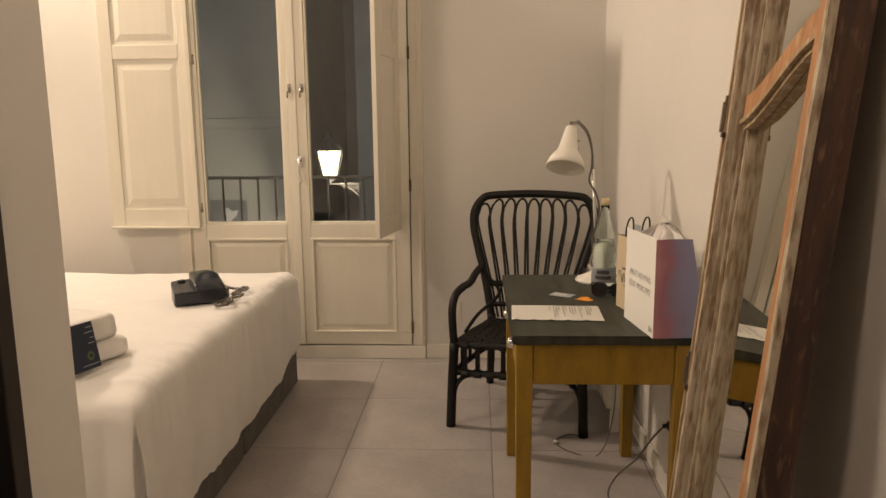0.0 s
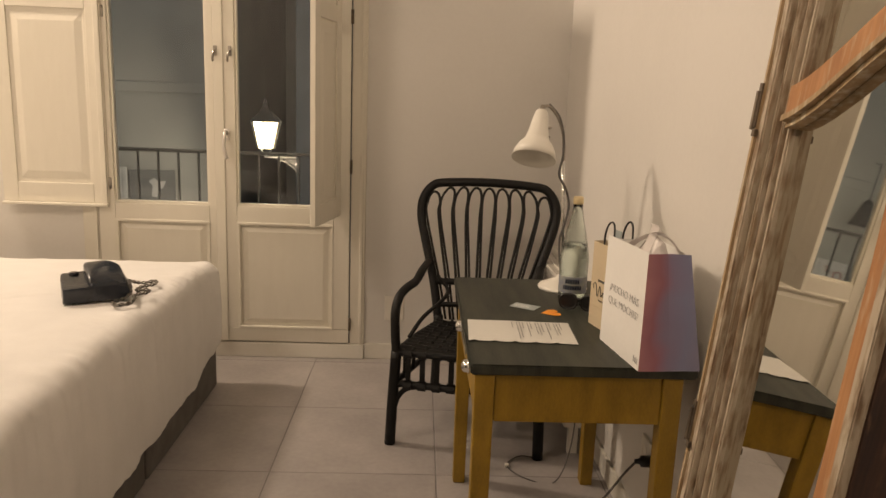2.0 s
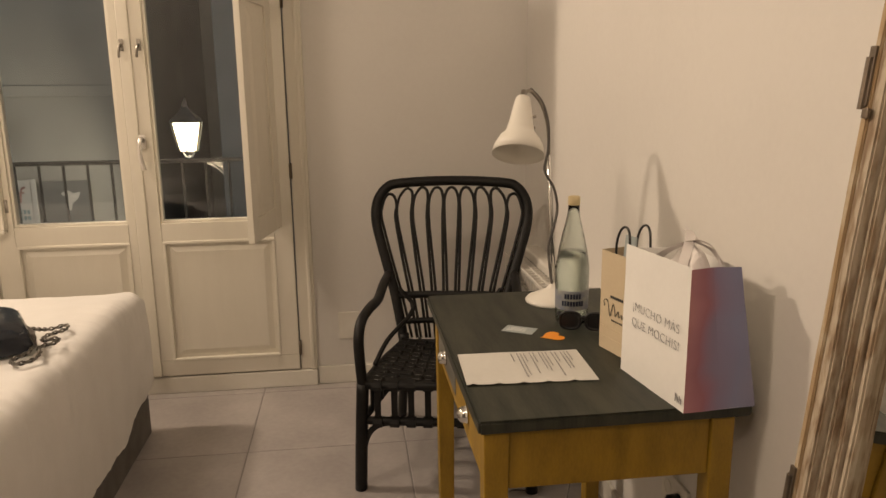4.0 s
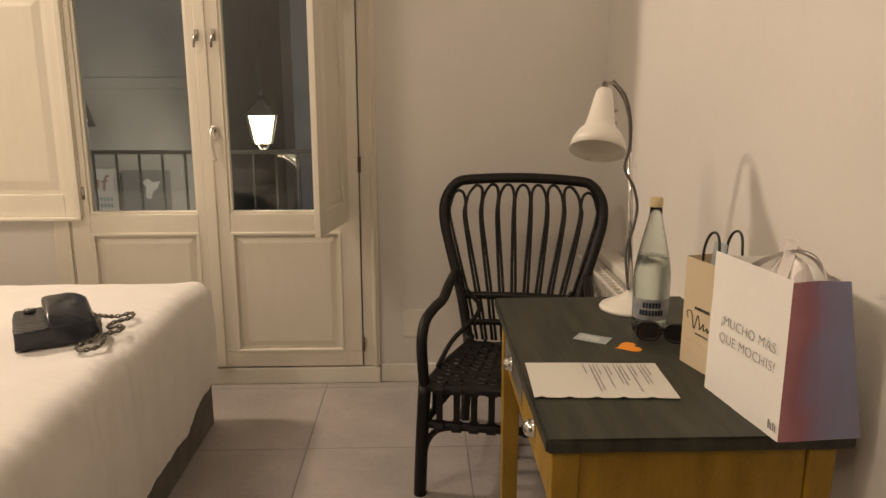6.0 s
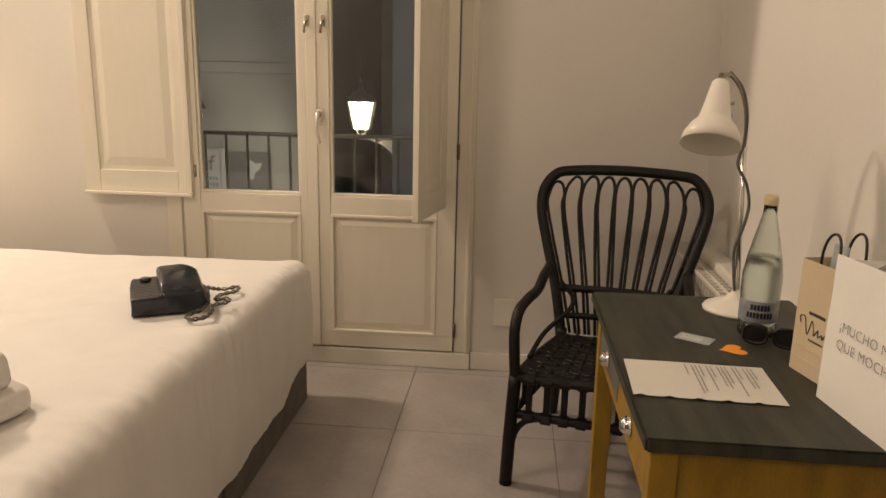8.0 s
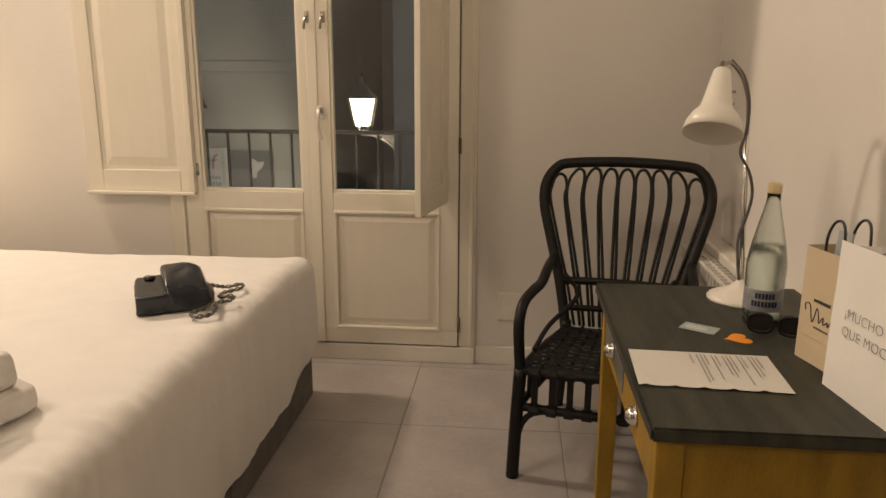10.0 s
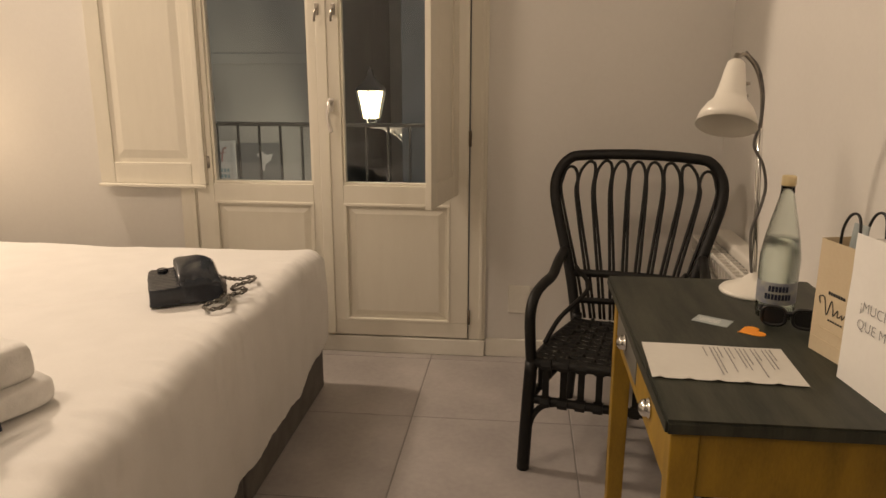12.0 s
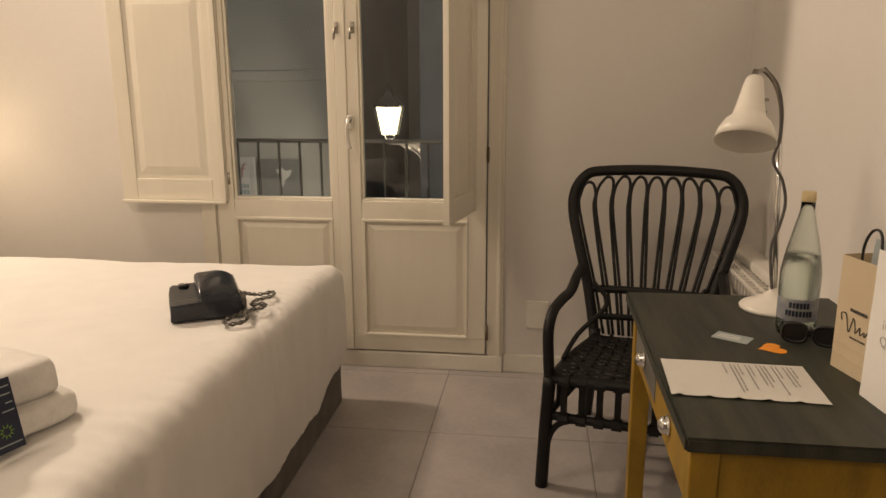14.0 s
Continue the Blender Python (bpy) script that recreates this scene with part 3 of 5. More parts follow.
    # chain links along a loose double loop
    loops = smooth_path([(0.08, 0.03, 0.055), (0.12, 0.05, 0.03), (0.17, 0.09, 0.006), (0.215, 0.10, 0.006), (0.205, 0.06, 0.006), (0.15, 0.035, 0.006), (0.13, 0.0, 0.006),
                         (0.165, -0.01, 0.006), (0.155, -0.04, 0.006), (0.11, -0.055, 0.006), (0.10, -0.10, 0.006), (0.075, -0.145, 0.006), (0.035, -0.15, 0.006), (0.03, -0.115, 0.006), (0.075, -0.085, 0.008), (0.10, -0.045, 0.02), (0.105, -0.01, 0.04)], 12)
    loops = [Vector((0.075 + (q.x - 0.058) * 1.08, q.y * 1.2 - 0.005, q.z)) for q in loops]
    bm, run, last, k = bmesh.new(), 0.0, loops[0], 0
    for q in loops[1:]:
        run += (q - last).length
        if run > 0.0112:
            run = 0
            dr = (q - last).normalized()
            up = Vector((0, 0, 1)) if k % 2 else Vector((0, 0, 1)).cross(dr).normalized()
            ring = [q + dr * 0.0098 * math.cos(a) + up * 0.0056 * math.sin(a) + Vector((0, 0, 0.002)) for a in [2 * math.pi * j / 8 for j in range(8)]]
            tube(bm, ring, 0.0024, 6, closed=True)
            k += 1
        last = q
    part("chain", bm, CHAIN, h, "dark metal chain strap", smooth=True)
    bm = tube(bmesh.new(), [q - Vector((0, 0, 0.001)) for q in loops], 0.0022, 5)
    part("strap", bm, LEATHER, h)


handbag()


# ---- the desk ----
TX0, TX1, TY0, TY1, TZ = 0.145, 0.722, 2.476, 3.415, 0.757


def desk():
    d = thing("desk", (0.43, 2.93, 0), "old ochre-painted wooden desk with a worn dark grey top", "desk")
    ox, oy = 0.43, 2.93
    bm = boxed(TX0 - ox, TY0 - oy, TZ - 0.028, TX1 - ox, TY1 - oy, TZ)
    bmesh.ops.subdivide_edges(bm, edges=bm.edges[:], cuts=7, use_grid_fill=True)
    bmesh.ops.bevel(bm, geom=[e for e in bm.edges if len(e.link_faces) == 2 and e.calc_face_angle(0) > 1], offset=0.005, segments=2, affect="EDGES")
    for v in bm.verts:
        if v.co.z < TZ - 0.004:
            v.co += Vector((noise.noise(v.co * 9), noise.noise(v.co * 9 + Vector((7, 0, 0))), 0)) * 0.0025
    part("desktop", bm, TOPGREY, d, "worn dark grey painted top")
    x0, x1, y0, y1 = 0.158 - ox, 0.690 - ox, 2.485 - oy, 3.315 - oy
    for x in (x0, x1 - 0.052):
        for y in (y0, y1 - 0.05):
            bm = boxed(x, y, 0, x + 0.052, y + 0.05, TZ - 0.029, bevel=0.004)
            for v in bm.verts:
                if v.co.z < 0.1:
                    v.co.x += 0.004 if v.co.x < x + 0.026 else -0.004
            part("leg", bm, YELLOW, d)
    za, zb = 0.600, TZ - 0.030
    part("apron", boxed(x0 + 0.053, y0 + 0.007, za, x1 - 0.053, y0 + 0.025, zb, bevel=0.002), YELLOW, d)
    part("apron", boxed(x0 + 0.053, y1 - 0.025, za, x1 - 0.053, y1 - 0.007, zb, bevel=0.002), YELLOW, d)
    part("apron", boxed(x1 - 0.025, y0 + 0.051, za, x1 - 0.007, y1 - 0.051, zb, bevel=0.002), YELLOW, d)
    part("rail", boxed(x0 + 0.006, y0 + 0.051, za, x0 + 0.024, y1 - 0.051, za + 0.022, bevel=0.002), YELLOW, d)
    part("rail", boxed(x0 + 0.006, y0 + 0.051, zb - 0.012, x0 + 0.024, y1 - 0.051, zb, bevel=0.002), YELLOW, d)
    ym = (y0 + y1) / 2
    part("divider", boxed(x0 + 0.006, ym - 0.014, za + 0.023, x0 + 0.024, ym + 0.014, zb - 0.013, bevel=0.002), YELLOW, d)
    for a, b, m in ((y0 + 0.054, ym - 0.017, YELLOW), (ym + 0.017, y1 - 0.054, DRAWGREY)):
        dr = part("drawer", boxed(x0 + 0.004, a, za + 0.025, x0 + 0.022, b, zb - 0.015, bevel=0.003), m, d)
        part("knob", lathe(bmesh.new(), [(0.0, 0.024), (0.009, 0.0225), (0.016, 0.018), (0.0195, 0.011), (0.0185, 0.006), (0.0215, 0.004), (0.0225, 0.0), (0.0, 0.0)], 20,
                           pose(x0 + 0.003, (a + b) / 2, (za + zb) / 2 + 0.004, 0, -90)), CHROME, dr, "round glassy metal knob", smooth=True)
    return d


desk()


# ---- the rattan chair ----
def rattan_chair():
    c = thing("rattan_armchair", (0.214, 3.535, 0), "black rattan armchair with a looped back and woven seat", "armchair", rz=-10.5)

    def bar(name, pts, r, n=6, sides=8, parent=None, soft=True):
        path = smooth_path(pts, n) if soft else pts
        return part(name, tube(bmesh.new(), path, r, sides), RATTAN, parent or c, smooth=True)

    # hoop of the back
    side = [(0.188, 0.47, 0.30), (0.202, 0.50, 0.42), (0.236, 0.545, 0.58), (0.284, 0.595, 0.74), (0.316, 0.63, 0.86), (0.314, 0.655, 0.942), (0.274, 0.67, 1.003), (0.21, 0.675, 1.022)]
    hoop = side + [(0.0, 0.678, 1.031)] + [(-x, y, z) for x, y, z in side[::-1]]
    bar("back_hoop", hoop, 0.021, 7, 10)

    def back(u, z):
        """A point on the leaning back, u across at height z."""
        zs, ys = (0.30, 0.42, 0.58, 0.74, 0.86, 0.945, 1.04), (0.47, 0.50, 0.545, 0.595, 0.63, 0.655, 0.678)
        return (u, float(np.interp(z, zs, ys)), z)

    def width(z):
        return float(np.interp(z, (0.40, 0.58, 0.74, 0.86, 0.95, 1.0), (0.170, 0.215, 0.262, 0.300, 0.292, 0.255)))

    n = 9
    for k in range(n):
        a, b = -1 + 2 * (k + 0.04) / n, -1 + 2 * (k + 0.96) / n
        am, bm_ = -1 + 2 * (k + 0.20) / n, -1 + 2 * (k + 0.80) / n
        edge = abs((a + b) / 2)
        top = 1.004 - 0.055 * edge ** 6
        zs = (0.40, 0.58, 0.74, 0.88, top - 0.05)
        mix = (0.0, 0.28, 0.58, 0.86, 1.0)
        left = [back(width(z) * (am + (a - am) * q), z) for z, q in zip(zs, mix)]
        right = [back(width(z) * (bm_ + (b - bm_) * q), z) for z, q in zip(zs, mix)]
        wt = width(top - 0.03)
        crown = [back(wt * (a * 0.82 + b * 0.18), top - 0.012), back(wt * (a + b) / 2, top), back(wt * (a * 0.18 + b * 0.82), top - 0.012)]
        bar("back_loop", left + crown + right[::-1], 0.0062, 4, 6)
    for z, r, w in ((0.568, 0.016, 0.232), (0.465, 0.013, 0.208)):
        bar("crossbar", [back(-w, z), back(-w * 0.5, z + 0.004), back(0, z + 0.005), back(w * 0.5, z + 0.004), back(w, z)], r)
    # legs and arms
    for s in (-1, 1):
        bar("leg", [(s * 0.305, -0.012, 0.0), (s * 0.298, -0.005, 0.20), (s * 0.288, 0.0, 0.40)], 0.022, 5, 10)
        bar("arm", [(s * 0.288, 0.0, 0.38), (s * 0.296, 0.004, 0.48), (s * 0.300, 0.018, 0.560), (s * 0.294, 0.06, 0.612), (s * 0.276, 0.14, 0.634), (s * 0.264, 0.26, 0.632), (s * 0.262, 0.40, 0.652), (s * 0.262, 0.556, 0.655)], 0.0185, 6, 10)
        bar("back_leg", [(s * 0.225, 0.61, 0.0), (s * 0.205, 0.53, 0.22), (s * 0.192, 0.48, 0.42)], 0.020, 5, 10)
        bar("side_rail", [(s * 0.288, 0.0, 0.395), (s * 0.255, 0.25, 0.385), (s * 0.20, 0.49, 0.38)], 0.015)
        bar("side_rail", [(s * 0.292, 0.0, 0.262), (s * 0.255, 0.25, 0.255), (s * 0.205, 0.50, 0.25)], 0.014)
        bar("brace", [(s * 0.296, -0.006, 0.12), (s * 0.278, -0.004, 0.20), (s * 0.235, -0.002, 0.245), (s * 0.15, 0.0, 0.258)], 0.011)
        bar("brace", [(s * 0.205, 0.46, 0.62), (s * 0.15, 0.44, 0.54), (s * 0.235, 0.30, 0.46), (s * 0.268, 0.16, 0.41)], 0.009)
        for k in range(4):
            y = 0.09 + 0.10 * k
            w = 0.285 - 0.085 * (y / 0.49)
            bar("side_strut", [(s * w, y, 0.26), (s * w, y, 0.39)], 0.009, soft=False)
    bar("front_rail", [(-0.288, 0.0, 0.395), (0, -0.018, 0.400), (0.288, 0.0, 0.395)], 0.017)
    bar("front_rail", [(-0.292, 0.0, 0.262), (0, -0.012, 0.262), (0.292, 0.0, 0.262)], 0.016)
    bar("rear_rail", [(-0.2, 0.49, 0.38), (0.2, 0.49, 0.38)], 0.015, soft=False)
    bar("rear_rail", [(-0.205, 0.50, 0.25), (0.205, 0.50, 0.25)], 0.013, soft=False)
    for k in range(9):
        u = -0.236 + 0.059 * k
        part("front_strut", boxed(u - 0.011, -0.016, 0.268, u + 0.011, -0.004, 0.39, bevel=0.003), RATTAN, c)
        # wrapped binding round both rails
        for z in (0.262, 0.397):
            part("binding", tube(bmesh.new(), [(u - 0.016, -0.010, z), (u + 0.016, -0.011, z)], 0.0215, 8), RATTAN, c)
    # woven seat: strips over and under
    for k in range(13):
        y = 0.012 + 0.037 * k
        w = 0.285 - 0.09 * (y / 0.49)
        pts = []
        for j in range(19):
            t = j / 18
            pts.append((-w + 2 * w * t, y, 0.405 - 0.018 * math.sin(math.pi * t) + 0.006 * math.sin(math.pi * (j + k))))
        bm = bmesh.new()
        rows = [[bm.verts.new((px, py + o, pz + h)) for px, py, pz in pts] for o, h in ((-0.015, 0), (-0.006, 0.006), (0.006, 0.006), (0.015, 0))]
        for a, b in zip(rows, rows[1:]):
            for j in range(18):
                bm.faces.new((a[j], a[j + 1], b[j + 1], b[j]))
        part("seat_strip", bm, RATTAN, c, smooth=True)
    for k in range(11):
        u = -0.23 + 0.046 * k
        pts = [(u * (1 - 0.3 * (0.02 + 0.47 * j / 14) / 0.49), -0.005 + 0.49 * j / 14, 0.404 - 0.018 * math.cos(u * 5) + 0.007 * (1 if (j + k) % 2 else -1)) for j in range(15)]
        part("seat_cane", tube(bmesh.new(), pts, 0.0075, 6), RATTAN, c, smooth=True)
    return c


rattan_chair()


# ---- things on the desk ----
def desk_lamp():
    at = (0.526, 3.285, TZ)
    l = thing("desk_lamp", at, "white enamel desk lamp with a chrome stem, switched off", "desk lamp")
    part("foot", lathe(bmesh.new(), [(0.0, 0.0), (0.086, 0.0), (0.088, 0.006), (0.082, 0.014), (0.055, 0.026), (0.030, 0.037), (0.016, 0.050), (0.011, 0.060), (0.0, 0.062)], 48), LAMPWHITE, l, smooth=True)
    part("stem", tube(bmesh.new(), [(0, 0, 0.055), (-0.014, -0.009, 0.25), (-0.030, -0.020, 0.455)], 0.0070, 12), CHROME, l, "straight chrome stem", smooth=True)
    neck = smooth_path([(-0.030, -0.020, 0.450), (-0.033, -0.028, 0.50), (-0.043, -0.040, 0.555), (-0.066, -0.056, 0.605), (-0.100, -0.076, 0.638), (-0.124, -0.092, 0.632)], 7)
    part("neck", tube(bmesh.new(), neck, 0.0050, 10), STEEL, l, smooth=True)
    # the hood hangs from the neck, tipped towards the bed
    m = Matrix.Translation((-0.126, -0.095, 0.622)) @ pose(0, 0, 0, -25, 11, 0) @ Matrix.Diagonal((0.80, 0.80, 1.0, 1))
    prof = [(0.0, 0.0), (0.020, 0.0), (0.026, -0.006), (0.032, -0.030), (0.041, -0.075), (0.048, -0.100), (0.052, -0.108), (0.068, -0.122), (0.083, -0.145), (0.091, -0.172), (0.0895, -0.172), (0.081, -0.146), (0.066, -0.125), (0.050, -0.111), (0.038, -0.076), (0.028, -0.03), (0.0, -0.01)]
    part("shade", lathe(bmesh.new(), prof, 48, m), LAMPWHITE, l, "white bell-shaped metal shade", smooth=True)
    part("cap", lathe(bmesh.new(), [(0.0, 0.022), (0.009, 0.020), (0.012, 0.004), (0.018, 0.0), (0.018, -0.004)], 24, m), STEEL, l, smooth=True)
    bulb = lathe(bmesh.new(), [(0.0, -0.142), (0.016, -0.136), (0.024, -0.120), (0.020, -0.10), (0.012, -0.085), (0.012, -0.02)], 20, m)
    part("bulb", bulb, LAMPWHITE, l, smooth=True)
    for z in (-0.055, -0.088):
        part("bracket_screw", tube(bmesh.new(), [m @ Vector((0.036, 0, z)), m @ Vector((0.050, 0, z + 0.004))], 0.004, 8), STEEL, l, smooth=True)
    cord = smooth_path([(-0.100, -0.076, 0.644), (-0.060, -0.056, 0.604), (-0.040, -0.048, 0.54), (-0.036, -0.036, 0.47), (-0.044, -0.030, 0.41), (-0.016, -0.026, 0.36), (0.000, -0.018, 0.30), (-0.010, -0.022, 0.24),
                         (-0.024, -0.016, 0.18), (-0.018, -0.012, 0.11), (-0.010, -0.010, 0.06)], 8)
    part("cord", tube(bmesh.new(), cord, 0.0042, 8), CABLE, l, "grey braided cord wound round the stem", smooth=True)


desk_lamp()


def bottle():
    b = thing("water_bottle", (0.517, 3.075, TZ), "pale green glass water bottle, about two thirds full", "bottle")
    outer = [(0.0, 0.002), (0.034, 0.001), (0.041, 0.006), (0.0435, 0.02), (0.043, 0.10), (0.0445, 0.105), (0.0445, 0.160), (0.043, 0.170), (0.038, 0.205), (0.030, 0.245), (0.021, 0.285), (0.0155, 0.312), (0.0145, 0.335)]
    outer = [(r * 1.05, z) for r, z in outer]
    inner = [(r - 0.003 if r > 0.004 else 0.0, z + (0.006 if z < 0.02 else 0)) for r, z in outer[::-1]]
    part("glass", lathe(bmesh.new(), outer + inner, 40), BOTTLE, b, smooth=True).visible_shadow = False
    wp = [(max(0.0, r - 0.0032), z + (0.0065 if z < 0.02 else 0)) for r, z in outer if z < 0.215]
    part("water", cap_ends(lathe(bmesh.new(), wp, 40)), WATER, b, smooth=True).visible_shadow = False
    bm = bmesh.new()
    lathe(bm, [(0.0458, 0.045), (0.0461, 0.047), (0.0461, 0.098), (0.0458, 0.10)], 40)
    bmesh.ops.delete(bm, geom=[f for f in bm.faces if f.calc_center_median().y > 0.030], context="FACES")
    part("label", bm, LABEL, b, "worn paper label", smooth=True)
    for z0, z1, count in ((0.078, 0.092, 6), (0.058, 0.072, 8)):
        # unlettered blocks of print follow the round of the glass
        for k in range(count):
            a = radians(-104) + (k - (count - 1) / 2) * 0.17
            mark = boxed(-0.003, -0.0006, 0, 0.003, 0.0, z1 - z0)
            part("print_mark", mark, NAVY, b).matrix_basis = Matrix.Translation((0.0464 * math.cos(a), 0.0464 * math.sin(a), z0)) @ pose(0, 0, 0, 0, 0, math.degrees(a) + 90)
    part("cap", lathe(bmesh.new(), [(0.0, 0.357), (0.014, 0.357), (0.0165, 0.354), (0.0168, 0.334), (0.0155, 0.333)], 28), CAP, b, "cream screw cap", smooth=True)


bottle()


def sunglasses():
    g = thing("sunglasses", (0.522, 2.985, TZ), "black folded sunglasses on the desk", "sunglasses", rz=-20)
    g.scale = (1.0, 1.0, 1.0)
    for s in (-1, 1):
        ring = [(s * 0.034 + 0.027 * math.copysign(abs(math.cos(a)) ** 0.7, math.cos(a)), 0.0, 0.030 + 0.023 * math.copysign(abs(math.sin(a)) ** 0.75, math.sin(a))) for a in [2 * math.pi * k / 24 for k in range(24)]]
        rim = part("rim", tube(bmesh.new(), ring, 0.0042, 8, closed=True), BLACK, g, smooth=True)
        part("lens", prism(bmesh.new(), [(x, z) for x, _, z in ring], -0.001, 0.001), BLACK, rim)
        part("temple", tube(bmesh.new(), smooth_path([(s * 0.064, 0.0, 0.043), (s * 0.066, 0.02, 0.044), (s * 0.03, 0.030 + 0.006 * s, 0.034), (-s * 0.03, 0.034 + 0.006 * s, 0.020), (-s * 0.055, 0.036 + 0.006 * s, 0.006)], 6), 0.0040, 8), BLACK, g, smooth=True)
    part("bridge", tube(bmesh.new(), smooth_path([(-0.009, 0, 0.038), (0, -0.002, 0.041), (0.009, 0, 0.038)], 4), 0.004, 8), BLACK, g, smooth=True)


sunglasses()


def letter_sheet():
    p = thing("paper_sheet", (0.306, 2.752, TZ + 0.001), "white printed sheet of paper with curled notches on the desk", "paper", rz=-2.5)
    w, d, n, k = 0.300, 0.198, 60, 12
    bm = bmesh.new()
    g = []
    for i in range(n + 1):
        row = []
        x = -w / 2 + w * i / n
        for j in range(k + 1):
            t = j / k
            notch = sum(math.exp(-((x - c) / 0.007) ** 2) for c in (-0.135, -0.078, -0.022, 0.034, 0.092))
            y = -d / 2 + d * t
            z = 0.0012 + 0.003 * notch * max(0.0, 1 - t * 6) + 0.002 * (noise.noise(Vector((x * 9, y * 9, 1))) + 0.5)
            row.append(bm.verts.new((x, y + 0, z)))
        g.append(row)
    for i in range(n):
        for j in range(k):
            bm.faces.new((g[i][j], g[i + 1][j], g[i + 1][j + 1], g[i][j + 1]))
    part("sheet", bm, SHEET, p, smooth=True)
    # lines of print run across the sheet's short way
    rng = random.Random(4)
    x = -0.020
    for block, count in ((0, 1), (1, 3), (2, 2), (3, 3), (4, 2), (5, 3)):
        for line in range(count):
            ln = rng.uniform(0.09, 0.15) if line < count - 1 else rng.uniform(0.05, 0.09)
            if block == 0:
                ln = 0.045
            bm = bmesh.new()
            yy = 0.082
            while yy > 0.082 - ln:
                wd = rng.uniform(0.006, 0.016)
                box(bm, x - 0.0011, yy - wd, 0.0042, x + 0.0011, yy, 0.0045)
                yy -= wd + 0.003
            part("text_line", bm, INKGREY, p)
            x += 0.0085
        x += 0.006
    return p


letter_sheet()

k = thing("plastic_card", (0.357, 3.025, TZ), "pale translucent plastic card lying on the desk", "card", rz=-32)
part("sheet", boxed(-0.043, -0.027, 0.0005, 0.043, 0.027, 0.002, bevel=0.0004), CARD, k)
bm = bmesh.new()
for y in (-0.012, -0.002, 0.008):
    box(bm, -0.034, y, 0.0021, 0.018, y + 0.003, 0.0024)
part("print", bm, PAPER, k)

h = thing("heart_tag", (0.431, 2.958, TZ), "small orange heart-shaped paper tag", "paper tag", rz=-80)
pts = []
for i in range(40):
    a = 2 * math.pi * i / 40
    pts.append((0.0021 * 16 * math.sin(a) ** 3, 0.0021 * (13 * math.cos(a) - 5 * math.cos(2 * a) - 2 * math.cos(3 * a) - math.cos(4 * a))))
bm = prism(bmesh.new(), pts, 0.0, 0.0012)
bmesh.ops.rotate(bm, verts=bm.verts[:], cent=(0, 0, 0), matrix=Matrix.Rotation(radians(-90), 3, "X"))
bmesh.ops.translate(bm, verts=bm.verts[:], vec=(0, 0, 0.002))
part("sheet", bm, ORANGE, h)


def gradient_card():
    """Printed side of the gift bag: rose at the edge running into blue, with a blush at the foot."""
    m = mat("rose_blue_print", (0.5, 0.3, 0.4), rough=0.6)
    nt = m.node_tree
    n, l = nt.nodes, nt.links
    co, sep, no = n.new("ShaderNodeTexCoord"), n.new("ShaderNodeSeparateXYZ"), n.new("ShaderNodeTexNoise")
    no.inputs["Scale"].default_value = 7
    l.new(co.outputs["Object"], sep.inputs[0])
    l.new(co.outputs["Object"], no.inputs["Vector"])
    a = n.new("ShaderNodeMath")
    a.operation = "MULTIPLY_ADD"
    a.inputs[1].default_value = 0.12
    l.new(no.outputs["Fac"], a.inputs[0])
    l.new(sep.outputs["X"], a.inputs[2])
    r = n.new("ShaderNodeValToRGB")
    mr = n.new("ShaderNodeMapRange")
    mr.inputs["From Min"].default_value, mr.inputs["From Max"].default_value = 0.05, 0.23
    l.new(a.outputs[0], mr.inputs["Value"])
    l.new(mr.outputs["Result"], r.inputs["Fac"])
    e = r.color_ramp.elements
    e[0].position, e[0].color = 0.0, (0.50, 0.24, 0.27, 1)
    e[1].position, e[1].color = 1.0, (0.30, 0.28, 0.40, 1)
    for pos, colr in ((0.22, (0.36, 0.15, 0.20, 1)), (0.42, (0.27, 0.22, 0.34, 1)), (0.7, (0.25, 0.26, 0.41, 1))):
        q = e.new(pos)
        q.color = colr
    l.new(r.outputs["Color"], n["Principled BSDF"].inputs["Base Color"])
    return m


